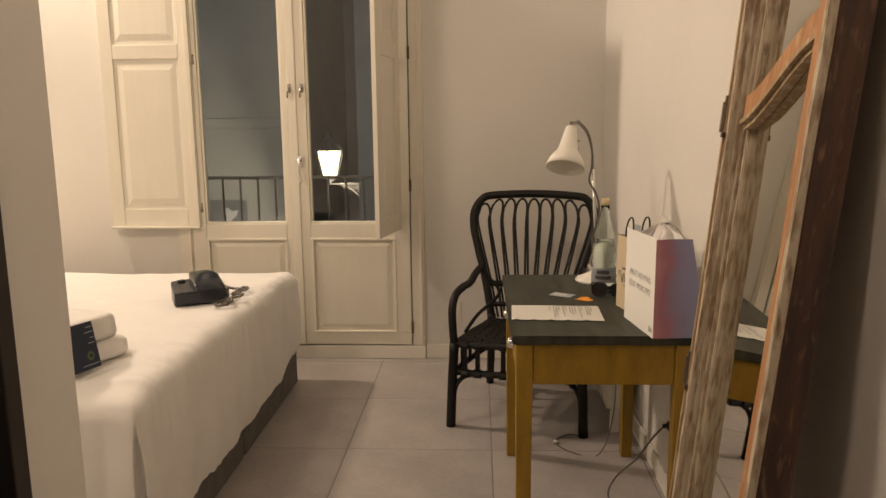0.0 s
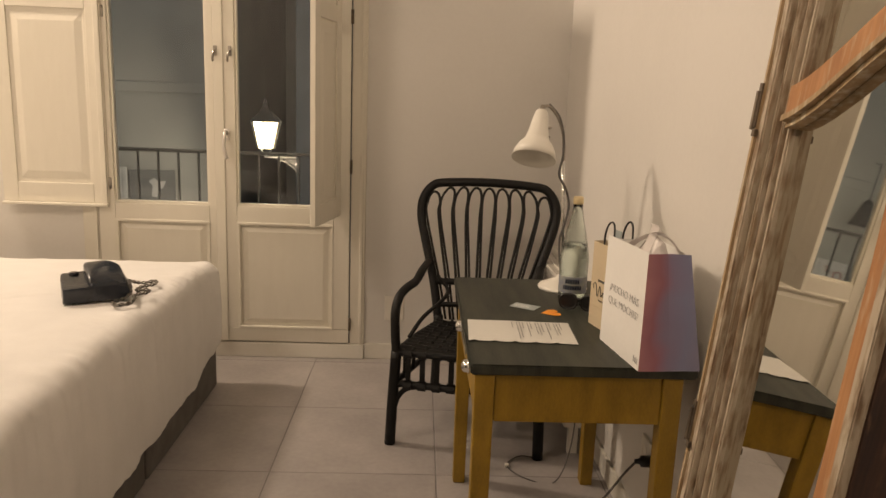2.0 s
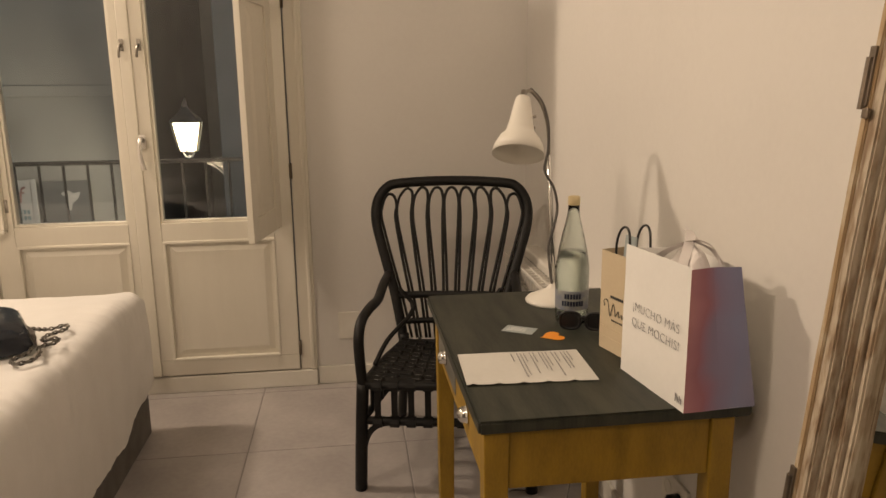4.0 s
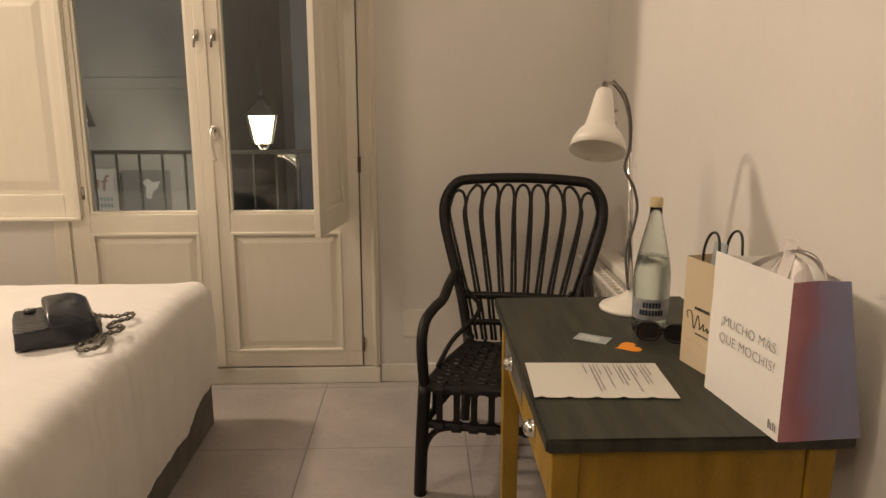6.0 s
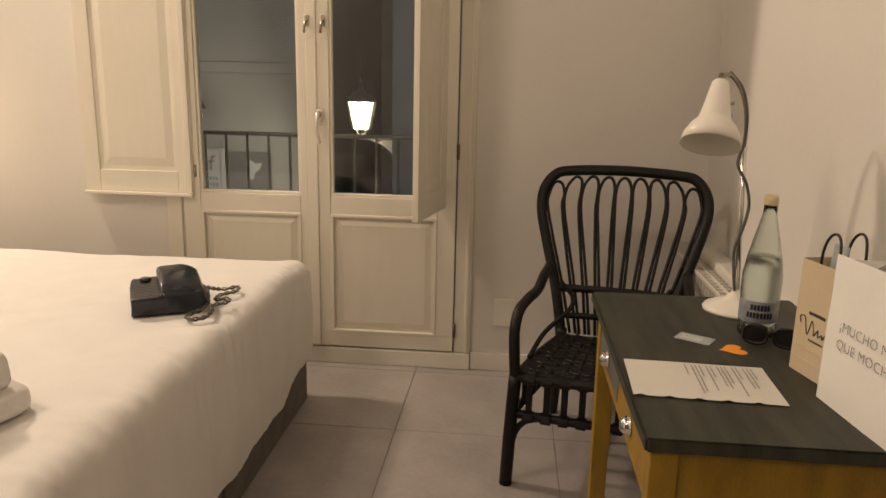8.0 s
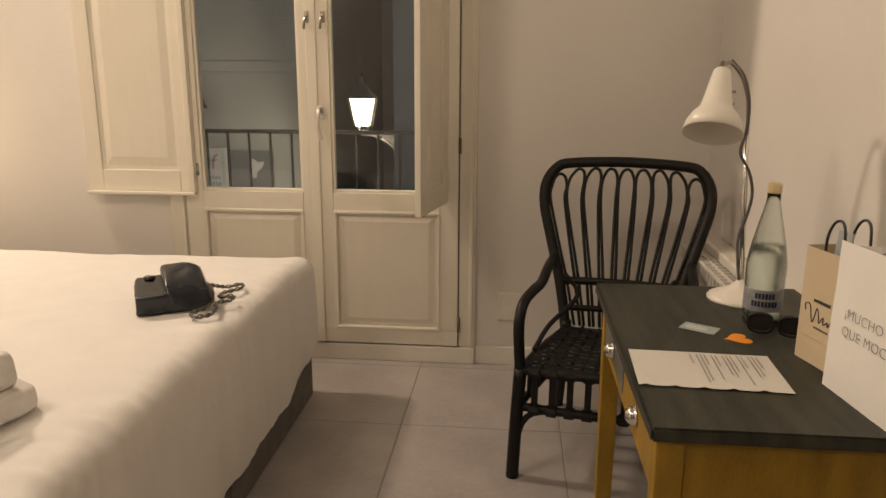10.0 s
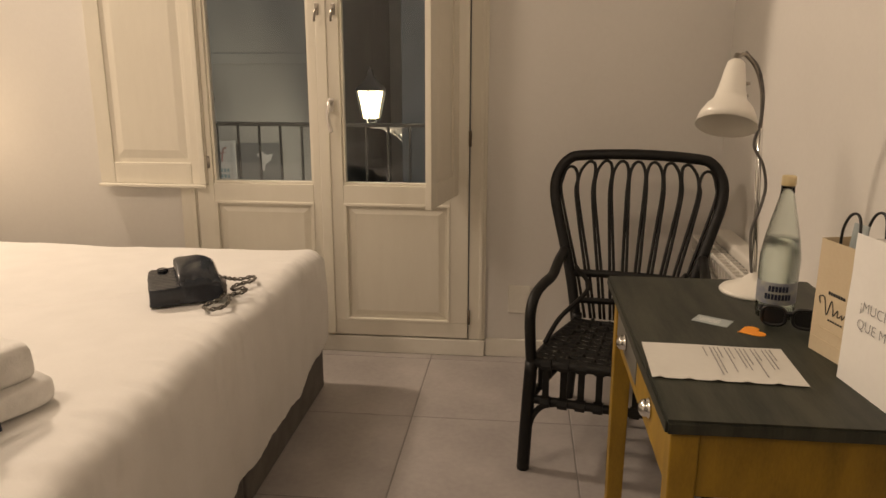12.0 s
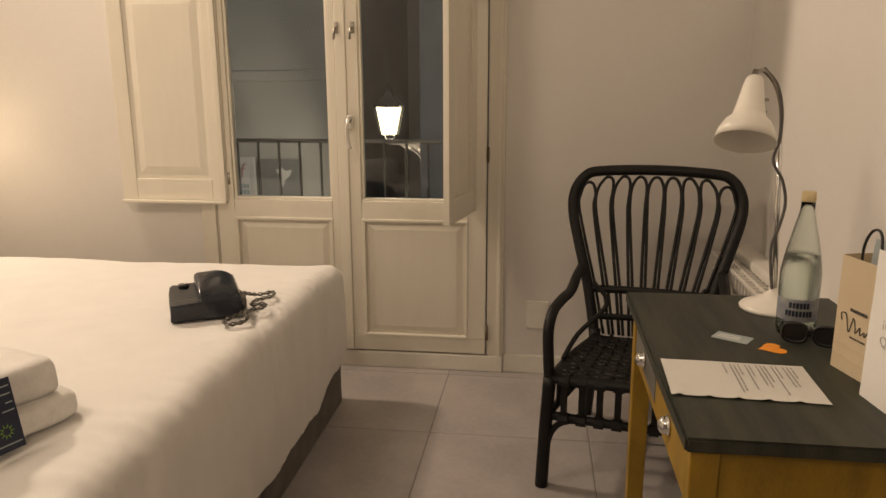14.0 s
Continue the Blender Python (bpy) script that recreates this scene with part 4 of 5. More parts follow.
def gift_bag():
    b = thing("gift_bag", (0.560, 2.456, TZ), "white paper gift bag with a rose and blue printed side", "paper bag")
    # foot corners: near left, near right, far right, far left
    n0, n1, f1, f0 = (0, 0), (0.160, 0.012), (0.150, 0.262), (-0.035, 0.255)
    zt = 0.302
    tn0, tn1, tf1, tf0 = (0.002, 0.004), (0.108, 0.012), (0.104, 0.250), (-0.034, 0.250)

    def wall(name, p, q, tp, tq, material, fold=0.0, z1=zt, label=""):
        bm = bmesh.new()
        nx, nz = 10, 12
        a, bb, c, d = Vector((*p, 0)), Vector((*q, 0)), Vector((*tp, z1)), Vector((*tq, z1))
        nrm = (bb - a).cross(Vector((0, 0, 1))).normalized()
        g = []
        for i in range(nx + 1):
            s = i / nx
            row = []
            for j in range(nz + 1):
                t = j / nz
                v = (a.lerp(bb, s)).lerp(c.lerp(d, s), t)
                v = v - nrm * fold * max(0, 1 - abs(2 * s - 1)) * t + nrm * 0.0012 * noise.noise(v * 14)
                row.append(v)
            g.append(row)
        va = [[bm.verts.new(v) for v in row] for row in g]
        for i in range(nx):
            for j in range(nz):
                bm.faces.new((va[i][j], va[i + 1][j], va[i + 1][j + 1], va[i][j + 1]))
        return part(name, bm, material, b, label)

    wall("front_face", f0, n0, tf0, tn0, PAPER, 0.0, 0.300)
    wall("printed_side", n0, n1, tn0, tn1, gradient_card(), 0.010, 0.296, "rose to blue printed gusset")
    wall("back_face", n1, f1, tn1, tf1, PAPER, 0.0, 0.292)
    wall("far_side", f1, f0, tf1, tf0, PAPER, 0.012, 0.290)
    bm = bmesh.new()
    vs = [bm.verts.new((*q, 0.001)) for q in (n0, n1, f1, f0)]
    bm.faces.new(vs)
    part("bottom", bm, PAPER, b)
    # tissue pushed up out of the mouth
    bm = bmesh.new()
    g = []
    for i in range(19):
        row = []
        for j in range(23):
            s, t = i / 18, j / 22
            p = Vector((0.006 + 0.090 * s, 0.036 + 0.200 * t, 0))
            hgt = 0.268 + 0.060 * math.exp(-(((s - 0.45) / 0.30) ** 2 + ((t - 0.30) / 0.28) ** 2)) + 0.030 * noise.noise(Vector((s * 4.2, t * 5.5, 2)))
            p.z = hgt - 0.03 * (abs(2 * s - 1) ** 4 + abs(2 * t - 1) ** 6)
            row.append(bm.verts.new(p))
        g.append(row)
    for i in range(18):
        for j in range(22):
            bm.faces.new((g[i][j], g[i + 1][j], g[i + 1][j + 1], g[i][j + 1]))
    part("tissue", bm, TISSUE, b, "crumpled white tissue paper")
    # flat ribbon handle tied over the mouth
    def ribbon(pts, w):
        bm = bmesh.new()
        path = smooth_path(pts, 8)
        rows = []
        for i, q in enumerate(path):
            d = (path[min(i + 1, len(path) - 1)] - path[max(i - 1, 0)]).normalized()
            sd = d.cross(Vector((0.3, 0.2, 1))).normalized()
            rows.append((bm.verts.new(q - sd * w), bm.verts.new(q + sd * w)))
        for p, q in zip(rows, rows[1:]):
            bm.faces.new((p[0], p[1], q[1], q[0]))
        part("ribbon", bm, TISSUE, b, "white ribbon handle", smooth=True)

    ribbon([(-0.012, 0.165, 0.275), (0.01, 0.13, 0.308), (0.045, 0.095, 0.333), (0.07, 0.075, 0.330), (0.085, 0.060, 0.305), (0.085, 0.050, 0.270)], 0.011)
    ribbon([(0.006, 0.060, 0.282), (0.03, 0.085, 0.320), (0.045, 0.105, 0.345), (0.05, 0.125, 0.350), (0.075, 0.12, 0.322)], 0.010)
    ribbon([(0.005, 0.10, 0.29), (0.04, 0.10, 0.328), (0.08, 0.09, 0.318), (0.105, 0.08, 0.285)], 0.012)
    # lettering on the white face
    dx, dy = n0[0] - f0[0], n0[1] - f0[1]
    ang = math.degrees(math.atan2(dy, dx))
    base = Vector((*f0, 0)) + Vector((dx, dy, 0)) * 0.54
    out = Vector((dy, -dx, 0)).normalized() * 0.0022
    for body, z, s in (("¡MUCHO MÁS", 0.158, 0.0285), ("QUE MOCHIS!", 0.122, 0.0285)):
        lettering("lettering", body, s, Matrix.Translation(base + out + Vector((0, 0, z))) @ pose(0, 0, 0, 90, 0, ang), INKGREY, b, "CENTER")
    q = Vector((*f0, 0)) + Vector((dx, dy, 0)) * 0.885 + out
    bm = bmesh.new()
    for i, (x, w, hh) in enumerate(((0, 0.004, 0.017), (0.008, 0.003, 0.012), (0.014, 0.003, 0.016), (0.020, 0.003, 0.012))):
        box(bm, x, -0.0004, 0, x + w, 0.0, hh)
    part("print_mark", bm, INKGREY, b).matrix_basis = Matrix.Translation(q + Vector((0, 0, 0.016))) @ pose(0, 0, 0, 0, 0, ang)


gift_bag()


def kraft_bag():
    b = thing("kraft_bag", (0.528, 2.872, TZ), "brown kraft paper bag with dark cord handles", "paper bag", rz=14)
    w, d, hgt = 0.070, 0.185, 0.252
    bm = bmesh.new()
    lo = [(0, 0), (w, 0), (w, -d), (0, -d)]
    rows = []
    for z, inset in ((0, 0), (0.05, 0.001), (0.12, 0.002), (0.19, 0.004), (hgt, 0.006)):
        ring = []
        for k in range(4):
            p, q = lo[k], lo[(k + 1) % 4]
            for s in range(6):
                x, y = p[0] + (q[0] - p[0]) * s / 6, p[1] + (q[1] - p[1]) * s / 6
                x += (w / 2 - x) * inset * 4 * (1 if k in (0, 2) else 0.3)
                y += 0.0
                ring.append(bm.verts.new((x + 0.0015 * noise.noise(Vector((x * 30, y * 30, z * 30))), y, z)))
        rows.append(ring)
    for a, c in zip(rows, rows[1:]):
        for k in range(24):
            bm.faces.new((a[k], a[(k + 1) % 24], c[(k + 1) % 24], c[k]))
    bm.faces.new(rows[0])
    part("body", bm, KRAFT, b)
    part("crease", boxed(-0.0012, -d + 0.004, 0.058, 0.0, -0.004, 0.0605), KRAFT, b)
    part("crease", boxed(-0.0010, -d + 0.004, 0.032, 0.0, -0.004, 0.034), KRAFT, b)
    for x in (0.006, w - 0.006):
        part("handle", tube(bmesh.new(), smooth_path([(x, -0.052, 0.225), (x, -0.053, 0.278), (x + 0.004, -0.063, 0.310), (x + 0.006, -0.080, 0.319), (x + 0.004, -0.096, 0.308), (x, -0.106, 0.275), (x, -0.108, 0.225)], 7), 0.0030, 8), BLACK, b, "dark cord handle", smooth=True)
    tag = part("tag", boxed(0.010, -0.085, 0.235, 0.0115, -0.040, 0.295), CARD, b, "small clear tag at the handle")
    tag.rotation_euler = (0, radians(6), 0)
    # printed mark: a row of small blocks above a flowing stroke
    bm = bmesh.new()
    for i in range(7):
        box(bm, -0.0017, -0.098 + 0.0078 * i, 0.138, -0.0012, -0.092 + 0.0078 * i, 0.145)
    part("print_mark", bm, INK, b)
    wave = [(-0.0014, -0.022, 0.112), (-0.0014, -0.018, 0.126), (-0.0014, -0.034, 0.128), (-0.0014, -0.046, 0.092), (-0.0014, -0.058, 0.126), (-0.0014, -0.066, 0.108), (-0.0014, -0.068, 0.096), (-0.0014, -0.080, 0.112), (-0.0014, -0.082, 0.097), (-0.0014, -0.094, 0.106), (-0.0014, -0.096, 0.097), (-0.0014, -0.108, 0.112), (-0.0014, -0.112, 0.097), (-0.0014, -0.126, 0.110)]
    part("print_mark", tube(bmesh.new(), smooth_path(wave, 5), 0.0010, 5), INK, b)
    bm = bmesh.new()
    for i in range(6):
        box(bm, -0.0016, -0.098 + 0.008 * i, 0.081, -0.0011, -0.093 + 0.008 * i, 0.085)
    part("print_mark", bm, INK, b)


kraft_bag()


# ---- by the right-hand wall ----
def radiator():
    r = thing("radiator", (XR - 0.095, 3.90, 0), "white wall radiator with a grid front", "radiator")
    y0, y1, z0, z1 = -0.40, 0.44, 0.13, 0.700
    # core coloured dark for the shade behind the white fins
    part("core", boxed(-0.036, y0 + 0.01, z0, 0.05, y1 - 0.01, z1 - 0.035), SHADOWGAP, r)
    part("top_cover", boxed(0.012, y0, z1 - 0.03, 0.092, y1, z1 + 0.012, bevel=0.014, seg=4), RADWHITE, r, smooth=False)
    part("bottom_cover", boxed(-0.045, y0, z0 - 0.01, 0.055, y1, z0 + 0.03, bevel=0.01), RADWHITE, r)
    k = 0
    while y0 + 0.042 * k < y1 + 0.001:
        y = y0 + 0.042 * k
        part("fin", boxed(-0.060, y - 0.005, z0 + 0.031, 0.011, y + 0.005, z1 - 0.020, bevel=0.002), RADWHITE, r)
        k += 1
    for k in range(11):
        z = z0 + 0.068 + 0.042 * k
        part("grid_bar", boxed(-0.0615, y0, z - 0.004, -0.045, y1, z + 0.004, bevel=0.002), RADWHITE, r)
    for x in (-0.058, -0.022):
        part("grid_bar", boxed(x - 0.004, y0, z1 - 0.030, x + 0.004, y1, z1 - 0.0185, bevel=0.002), RADWHITE, r)
    part("end_panel", boxed(-0.046, y0 - 0.012, z0, 0.05, y0 - 0.001, z1 - 0.046, bevel=0.003), RADWHITE, r)
    for y in (y0 + 0.02, y1 - 0.05):
        part("foot", boxed(-0.02, y, 0, 0.02, y + 0.03, z0 - 0.011, bevel=0.003), RADWHITE, r)


radiator()

s = thing("wall_socket", (XR, 2.86, 0.330), "white double wall socket with a black plug in it", "socket")
part("plate", boxed(-0.010, -0.075, -0.042, 0, 0.075, 0.042, bevel=0.003), TRIM, s)
for y in (-0.036, 0.036):
    part("cup", lathe(bmesh.new(), [(0.022, 0.0), (0.022, 0.002), (0.019, 0.002), (0.018, -0.004), (0.0, -0.004)], 24, pose(-0.0101, y, 0, 0, -90)), TRIM, s, smooth=True)
p = thing("power_plug", (XR - 0.012, 2.824, 0.328), "black plug with a trailing cable to the floor", "plug")
part("body", lathe(bmesh.new(), [(0.0, 0.052), (0.007, 0.050), (0.009, 0.036), (0.018, 0.030), (0.019, 0.0), (0.0, 0.0)], 20, pose(0, 0, 0, 0, -90)), BLACK, p, smooth=True)
part("cable", tube(bmesh.new(), smooth_path([(-0.045, 0, 0.0), (-0.085, -0.01, -0.04), (-0.14, -0.01, -0.12), (-0.20, 0.02, -0.20), (-0.225, 0.05, -0.28), (-0.21, 0.02, -0.322), (-0.16, -0.08, -0.323), (-0.09, -0.16, -0.323)], 8), 0.0035, 8), CABLE, p, smooth=True)
w = thing("loose_cable", (0.50, 3.40, 0.0), "thin pale lamp cable hanging behind the desk to the floor", "cable")
part("cord", tube(bmesh.new(), smooth_path([(0.14, 0.02, 0.74), (0.15, 0.05, 0.45), (0.12, -0.05, 0.15), (0.05, -0.12, 0.005), (-0.06, -0.10, 0.005), (-0.12, 0.0, 0.005), (-0.06, 0.08, 0.005), (0.02, 0.06, 0.02), (0.0, 0.12, 0.12)], 8), 0.0026, 6), CABLE, w, smooth=True)
part("cord_end", boxed(-0.128, -0.012, 0.001, -0.112, 0.012, 0.011, bevel=0.003), TRIM, w)


# ---- leaning mirror in an old window frame ----
def leaning_mirror():
    lean = math.degrees(math.atan2(XR - 0.075 - 0.492, 2.02))
    m = thing("leaning_mirror", (0.492, 1.855, 0), "tall mirror in a weathered wooden window frame against the wall", "mirror")
    m.matrix_world = pose(0.485, 1.855, 0.0, 0, lean, -2)
    # own axes: x into the wall, y along it, z up the frame
    y0, y1, H, dp = -0.245, 0.250, 2.02, 0.068

    # far stile: a stepped moulding, seen on its inner side
    def strip(name, xa, ya, xb, yb, za, zb, mt, bev=0.003):
        bm = boxed(xa, ya, za, xb, yb, zb)
        for k in range(1, 24):
            z = za + (zb - za) * k / 24
            bmesh.ops.bisect_plane(bm, geom=bm.verts[:] + bm.edges[:] + bm.faces[:], plane_co=(0, 0, z), plane_no=(0, 0, 1))
        for v in bm.verts:
            n = noise.noise(Vector((v.co.x * 25, v.co.y * 25, v.co.z * 7)))
            v.co.x += 0.0016 * n
            v.co.y += 0.0016 * noise.noise(Vector((v.co.y * 25, v.co.z * 9, 4)))
        bmesh.ops.bevel(bm, geom=[e for e in bm.edges if len(e.link_faces) == 2 and e.calc_face_angle(0) > 0.8], offset=bev, segments=2, affect="EDGES")
        return part(name, bm, mt, m)

    strip("stile", 0.0, y1 - 0.030, dp, y1, 0.0, H, OLDWOOD)
    strip("stile_moulding", 0.014, y1 - 0.040, dp, y1 - 0.0305, 0.0, H, OLDWOOD)
    strip("stile_moulding", 0.026, y1 - 0.050, dp, y1 - 0.0405, 0.0, H, OLDWOOD, 0.002)
    strip("stile_moulding", 0.034, y1 - 0.062, dp - 0.014, y1 - 0.0505, 0.08, H - 0.08, OLDWOOD)
    strip("edge_strip", -0.004, y1 - 0.010, 0.010, y1 + 0.003, 0.0, H, TANWOOD, 0.002)
    # near stile: bare face, dark outer side
    strip("stile", 0.0, y0 + 0.012, dp, y0 + 0.054, 0.0, H, BAREWOOD)
    strip("stile_moulding", 0.016, y0 + 0.0545, dp, y0 + 0.066, 0.0, H, OLDWOOD)
    strip("edge_strip", -0.003, y0 + 0.002, 0.014, y0 + 0.022, 0.0, H, OLDWOOD, 0.002)
    strip("side_board", 0.012, y0, dp + 0.004, y0 + 0.0115, 0.0, H, DARKWOOD, 0.002)
    # rails
    for za, zb in ((0.0, 0.095), (H - 0.085, H)):
        part("rail", boxed(0.004, y0 + 0.08, za, dp, y1 - 0.064, zb, bevel=0.005), OLDWOOD, m)
    # curved glazing bar
    bm = bmesh.new()
    ya, yb, zc = y1 - 0.062, y0 + 0.078, 1.385
    prof = []
    for i in range(25):
        t = i / 24
        y = ya + (yb - ya) * t
        z = zc + 0.150 * (0.45 * t + 0.55 * t * t * (3 - 2 * t))
        prof.append((y, z))
    th = 0.066
    for xo, ex, lo_, hi in ((0.020, 0.046, 0.016, th), (0.013, 0.046, 0.005, 0.0155), (0.024, 0.046, -0.006, 0.0045)):
        bm = bmesh.new()
        va = [[bm.verts.new((x, y, z + o)) for x, o in ((xo, lo_), (xo, hi), (ex, hi), (ex, lo_))] for y, z in prof]
        for p_, q_ in zip(va, va[1:]):
            for k in range(4):
                bm.faces.new((p_[k], p_[(k + 1) % 4], q_[(k + 1) % 4], q_[k]))
        bm.faces.new(va[0])
        bm.faces.new(va[-1][::-1])
        part("arched_bar" if xo == 0.020 else "bar_moulding", bm, BAREWOOD if xo == 0.020 else TANWOOD, m, "curved bare-wood glazing bar")
    part("mirror_glass", boxed(0.0465, y0 + 0.070, 0.08, 0.0505, y1 - 0.055, H - 0.08), MIRROR, m, "slightly dull mirror glass")
    part("backing", boxed(0.051, y0 + 0.070, 0.07, 0.058, y1 - 0.055, H - 0.07), DARKWOOD, m)
    for z in (0.80, 1.42):
        bm = boxed(-0.007, y1 - 0.007, z - 0.045, -0.003, y1 + 0.006, z + 0.035, bevel=0.001)
        tube(bm, [(-0.006, y1 + 0.002, z - 0.05), (-0.006, y1 + 0.002, z + 0.02)], 0.006, 8)
        box(bm, -0.009, y1 - 0.016, z - 0.062, -0.002, y1 - 0.003, z - 0.048, bevel=0.002)
        part("hinge", bm, BRASS, m, "rusted iron hinge")
    return m


leaning_mirror()


# ---- balcony and street ----
tagged(part("balcony_slab", boxed(-2.4, YW + 0.221, -0.12, 0.5, 5.22, 0.03, bevel=0.01), STONE), "narrow stone balcony floor", "balcony", kind="structure")
b = thing("balcony_railing", (-0.95, 5.10, 0), "black iron balcony railing with thin upright bars", "railing")
part("top_rail", boxed(-1.4, -0.02, 1.055, 1.4, 0.02, 1.075, bevel=0.004), IRON, b)
part("bottom_rail", boxed(-1.4, -0.012, 0.10, 1.4, 0.012, 0.116, bevel=0.003), IRON, b)
bar = part("bar", tube(bmesh.new(), [(0, 0, 0.031), (0, 0, 1.056)], 0.0075, 8), IRON, b)
bar.location.x = -1.280
for k in range(1, 23):
    o = bar.copy()
    scene.collection.objects.link(o)
    o.location.x = -1.280 + 0.117 * k

GZ = -3.4
tagged(part("ground", boxed(-400, 4.9, GZ - 0.5, 400, 800, GZ), STONE), "dark paved street at night", "ground", kind="structure")
f = thing("street_building", (0, 12.0, GZ), "grey rendered building across the street with stone courses", "building")
part("wall", boxed(-16, 0, 0, -3.0, 6, 11), FACADE, f)
part("string_course", boxed(-16, -0.03, 4.80, -3.0, -0.001, 4.95, bevel=0.01), FACADE, f)
part("roof", boxed(-16.2, -0.3, 11.0, -2.8, 6.2, 11.3, bevel=0.02), STONE, f)
for x in (-13.5, -11, -8.5, -6.0):
    wd = part("window", boxed(x - 0.5, -0.02, 5.6, x + 0.5, -0.001, 7.6), SIGNDARK, f)
    part("sill", boxed(x - 0.6, -0.12, 5.5, x + 0.6, -0.021, 5.595, bevel=0.01), STONE, wd)
bk = thing("corner_building", (-1.665, 10.7, GZ), "dark stone building at the street corner", "building")
part("wall", boxed(0.0, 0, 0, 12, 6.5, 11), STONE, bk)
part("roof", boxed(-0.2, -0.2, 11.0, 12.2, 6.7, 11.3, bevel=0.02), STONE, bk)
part("plinth", boxed(-0.06, -0.06, 0, 12.06, 0.0, 0.8, bevel=0.02), FACADE, bk)

# block added to hide a strip of sky; its paleness stands for pane glare
bh = thing("rear_building", (-2.98, 15.6, GZ), "added building closing the side street, pale for the glare on the pane", "building")
part("wall", boxed(0, 1.62, 0, 9, 6, 14), PALE, bh)
part("roof", boxed(-0.3, 1.32, 14.0, 9.3, 6.3, 14.3, bevel=0.02), STONE, bh)

sg = thing("shop_sign", (-4.70, 11.97, -0.37), "white shop sign with worn dark red and teal print", "sign")
part("board", boxed(-0.22, -0.02, 0, 0.22, 0.0, 0.64, bevel=0.005), SIGNWHITE, sg)
bm = bmesh.new()
tube(bm, [(-0.09 + 0.06 * math.cos(a), -0.022, 0.43 + 0.06 * math.sin(a)) for a in [2 * math.pi * i / 14 for i in range(14)]], 0.014, 5, closed=True)
tube(bm, [(-0.03, -0.022, 0.37), (-0.02, -0.022, 0.49)], 0.014, 5)
tube(bm, smooth_path([(0.06, -0.022, 0.33), (0.075, -0.022, 0.46), (0.10, -0.022, 0.53), (0.14, -0.022, 0.54)], 4), 0.014, 5)
tube(bm, [(0.03, -0.022, 0.46), (0.12, -0.022, 0.47)], 0.012, 5)
part("print", bm, SIGNRED, sg)
bm = bmesh.new()
for z in (0.08, 0.17):
    for k in range(7):
        box(bm, -0.17 + 0.05 * k, -0.024, z, -0.135 + 0.05 * k, -0.0205, z + 0.06)
part("print", bm, SIGNTEAL, sg)
sp = thing("dark_panel", (-4.04, 11.97, -0.37), "dark shop panel with a pale painted shape", "sign")
part("board", boxed(-0.34, -0.02, 0, 0.34, 0.0, 0.62, bevel=0.005), SIGNDARK, sp)
part("print", prism(bmesh.new(), [(-0.02, 0.22), (0.06, 0.20), (0.08, 0.30), (0.16, 0.36), (0.20, 0.46), (0.10, 0.44), (0.02, 0.50), (-0.06, 0.44), (0.0, 0.38)], -0.024, -0.0205), SIGNWHITE, sp)


st = thing("sign_strip", (-4.46, 11.97, -0.37), "narrow white upright strip beside the shop sign", "sign")
part("board", boxed(-0.04, -0.02, 0, 0.04, 0.0, 0.65, bevel=0.005), SIGNWHITE, st)
wl = thing("wall_lantern", (-4.80, 11.78, 0.88), "unlit dark iron lantern hanging on the facade", "street lamp")
part("body", lathe(bmesh.new(), [(0.0, 0.0), (0.20, 0.0), (0.17, 0.05), (0.09, 0.34), (0.04, 0.40), (0.0, 0.42)], 8), DARKIRON, wl)
part("hanger", tube(bmesh.new(), [(0, 0, 0.40), (0, 0, 0.95), (0, 0.14, 0.95)], 0.014, 6), IRON, wl)


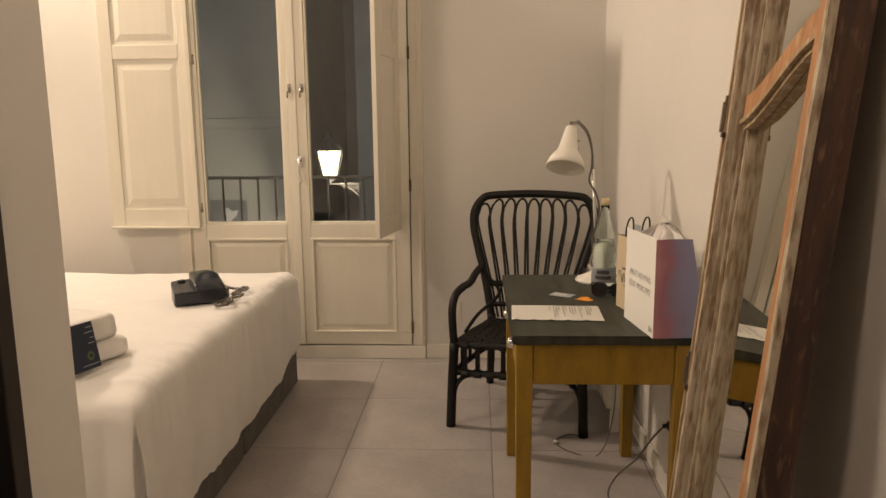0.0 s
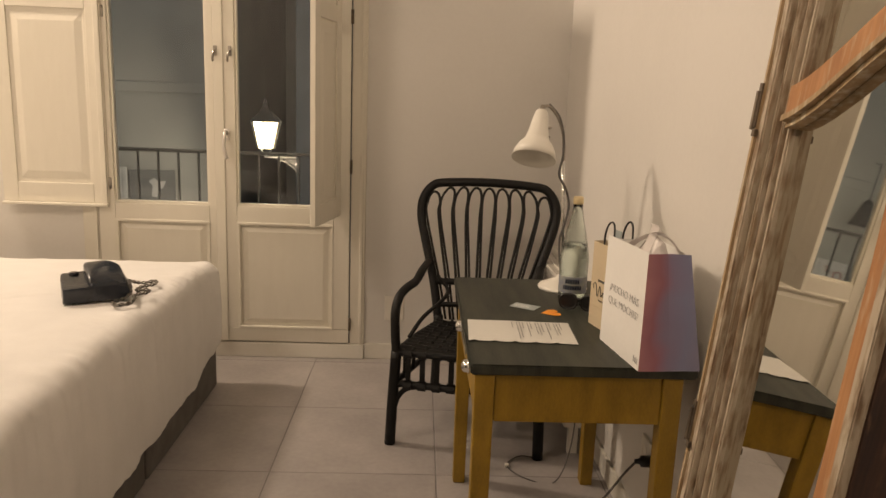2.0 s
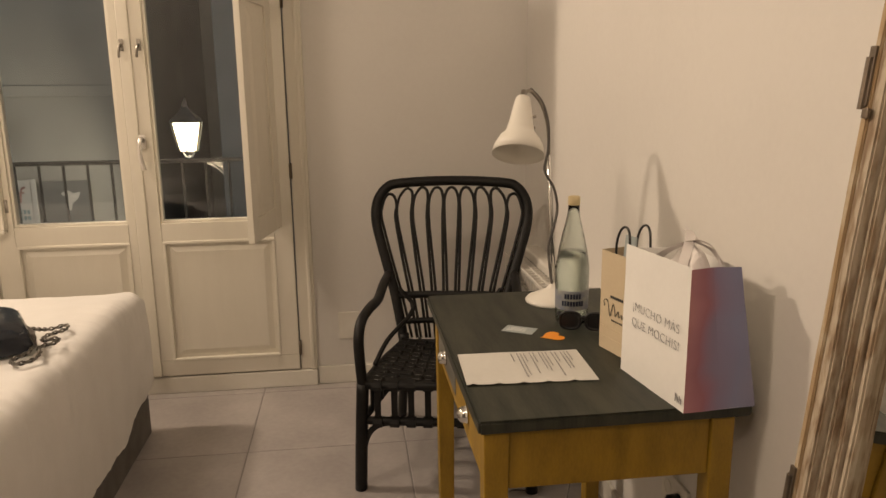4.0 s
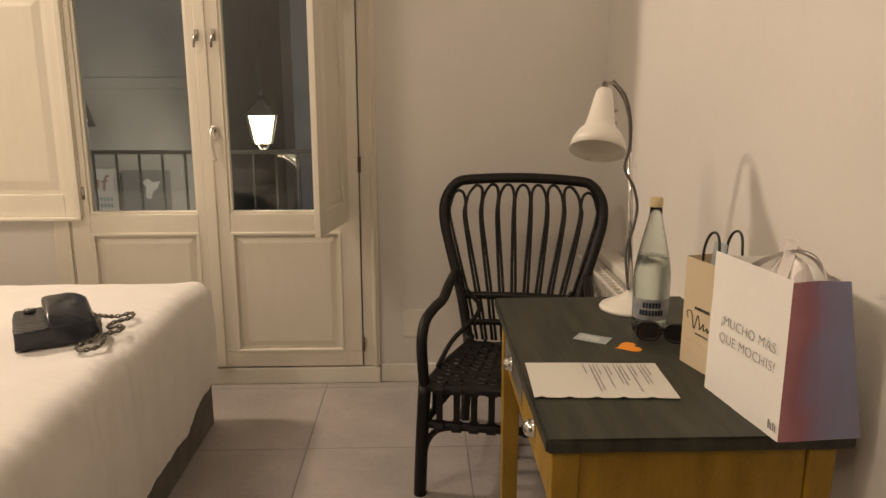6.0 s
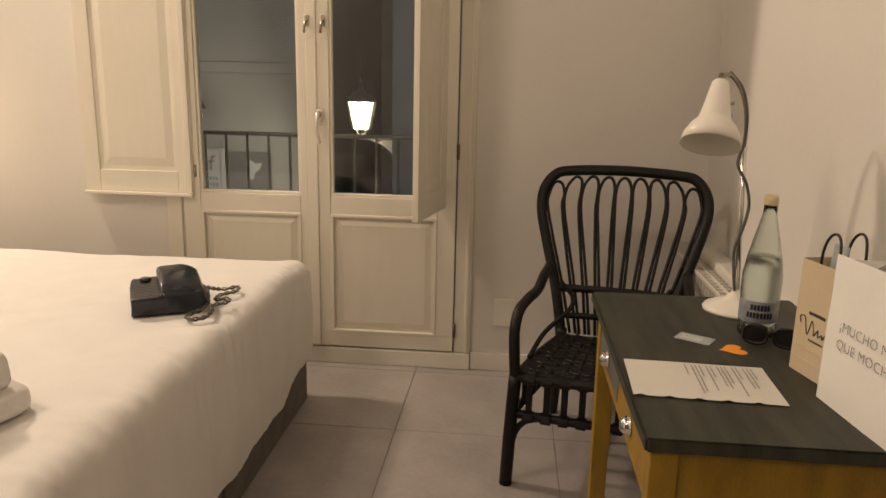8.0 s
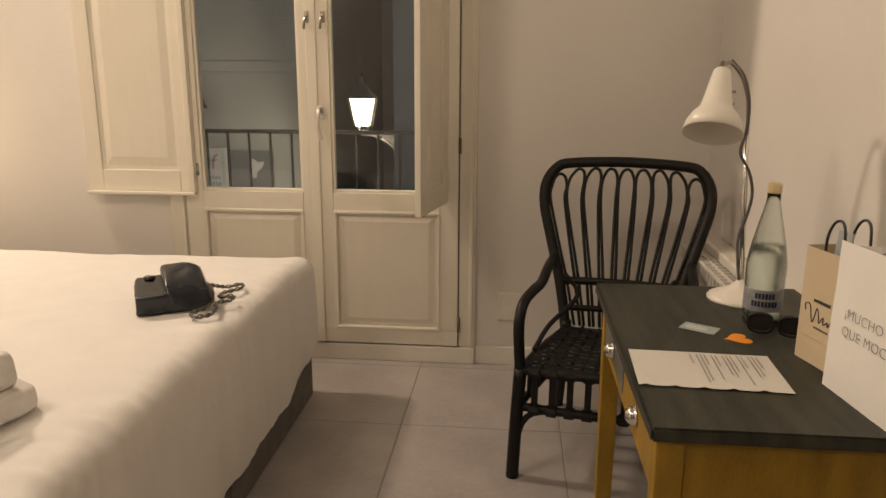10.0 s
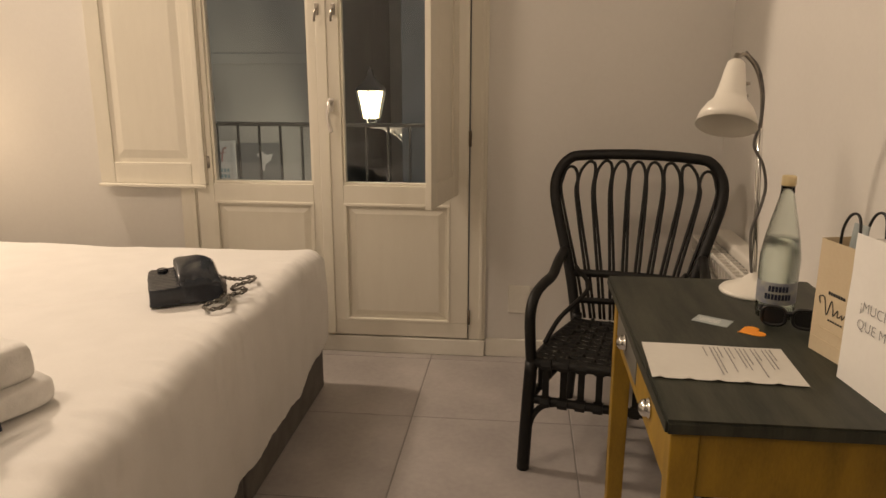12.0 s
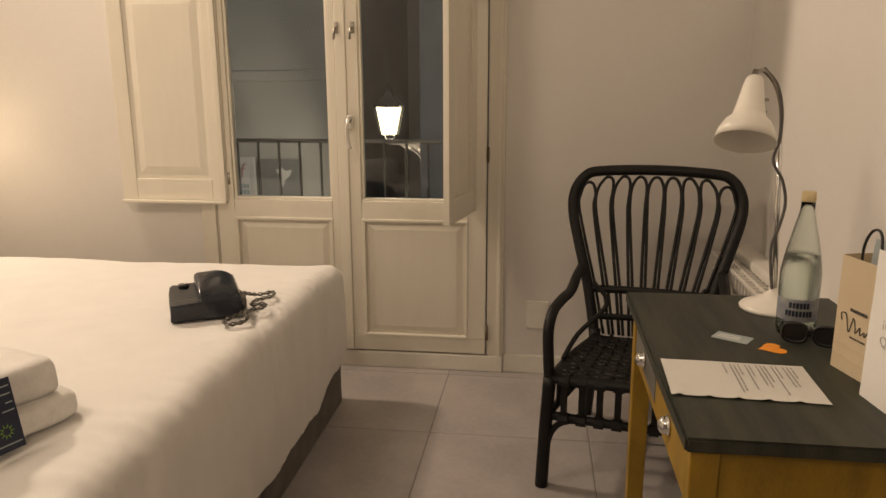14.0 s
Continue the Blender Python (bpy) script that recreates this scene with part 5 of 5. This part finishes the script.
def street_lantern():
    s = thing("street_lantern", (-2.13, 11.0, 0.695), "lit street lantern on a scrolled iron wall bracket", "street lamp")
    g = part("lantern_body", lathe(bmesh.new(), [(0.0, 0.0), (0.115, 0.0), (0.20, 0.36), (0.0, 0.36)], 4, pose(0, 0, 0, 0, 0, 45)), BULB, s, "glowing lantern panes")
    for k in range(4):
        a = math.pi / 4 + k * math.pi / 2 + math.pi / 4
        part("frame_bar", tube(bmesh.new(), [(0.118 * math.cos(a + math.pi / 4 - math.pi / 4), 0.118 * math.sin(a), -0.005), (0.20 * math.cos(a), 0.20 * math.sin(a), 0.365)], 0.011, 6), IRON, s)
    part("cap", lathe(bmesh.new(), [(0.25, 0.362), (0.24, 0.385), (0.10, 0.50), (0.05, 0.56), (0.045, 0.62), (0.02, 0.64), (0.0, 0.70)], 4, pose(0, 0, 0, 0, 0, 45)), DARKIRON, s)
    bm = bmesh.new()
    tube(bm, smooth_path([(-0.07, 0, 0.0), (-0.05, 0, -0.06), (0, 0, -0.085), (0.05, 0, -0.06), (0.07, 0, 0.0)], 4), 0.012, 6)
    tube(bm, [(0, 0, -0.12), (0, 0, -0.05)], 0.014, 6)
    part("cradle", bm, CHROME, s)
    part("arm", boxed(-0.02, -0.015, -0.135, 0.47, 0.015, -0.110, bevel=0.003), STEEL, s)
    bm = bmesh.new()
    tube(bm, smooth_path([(0.13, 0, -0.137), (0.25, 0, -0.18), (0.36, 0, -0.25), (0.46, 0, -0.36)], 5), 0.010, 6)
    for cx, cz, r in ((0.20, -0.16, 0.022), (0.28, -0.165, 0.026), (0.36, -0.175, 0.034), (0.42, -0.23, 0.030)):
        tube(bm, [(cx + r * (1 - i / 26) * math.cos(i * 0.5), 0, cz + r * (1 - i / 26) * math.sin(i * 0.5)) for i in range(20)], 0.007, 5)
    part("scroll", bm, STEEL, s)
    part("wall_plate", boxed(0.455, -0.03, -0.40, 0.469, 0.03, -0.08, bevel=0.003), IRON, s)
    return s


street_lantern()

# ---- floor tiles, last ----
floor = bpy.data.objects["floor"]
TSX, TSY, GAP = 0.630, 0.602, 0.005
bm = boxed(GAP / 2, GAP / 2, -0.0028, TSX - GAP / 2, TSY - GAP / 2, 0.0, bevel=0.0015, seg=1)
first = part("tile", bm, TILE, floor)
places = []
for i in range(-5, 3):
    for j in range(-10, 3):
        x, y = -0.531 + TSX * i, 3.925 + TSY * j
        if x + TSX > XL and x < XR and y + TSY > YB and y < YW:
            if x < XP - 0.7 and y + TSY < YP:
                continue
            places.append((x, y))
first.location = (*places[0], 0)
for x, y in places[1:]:
    o = first.copy()
    scene.collection.objects.link(o)
    o.location = (x, y, 0)
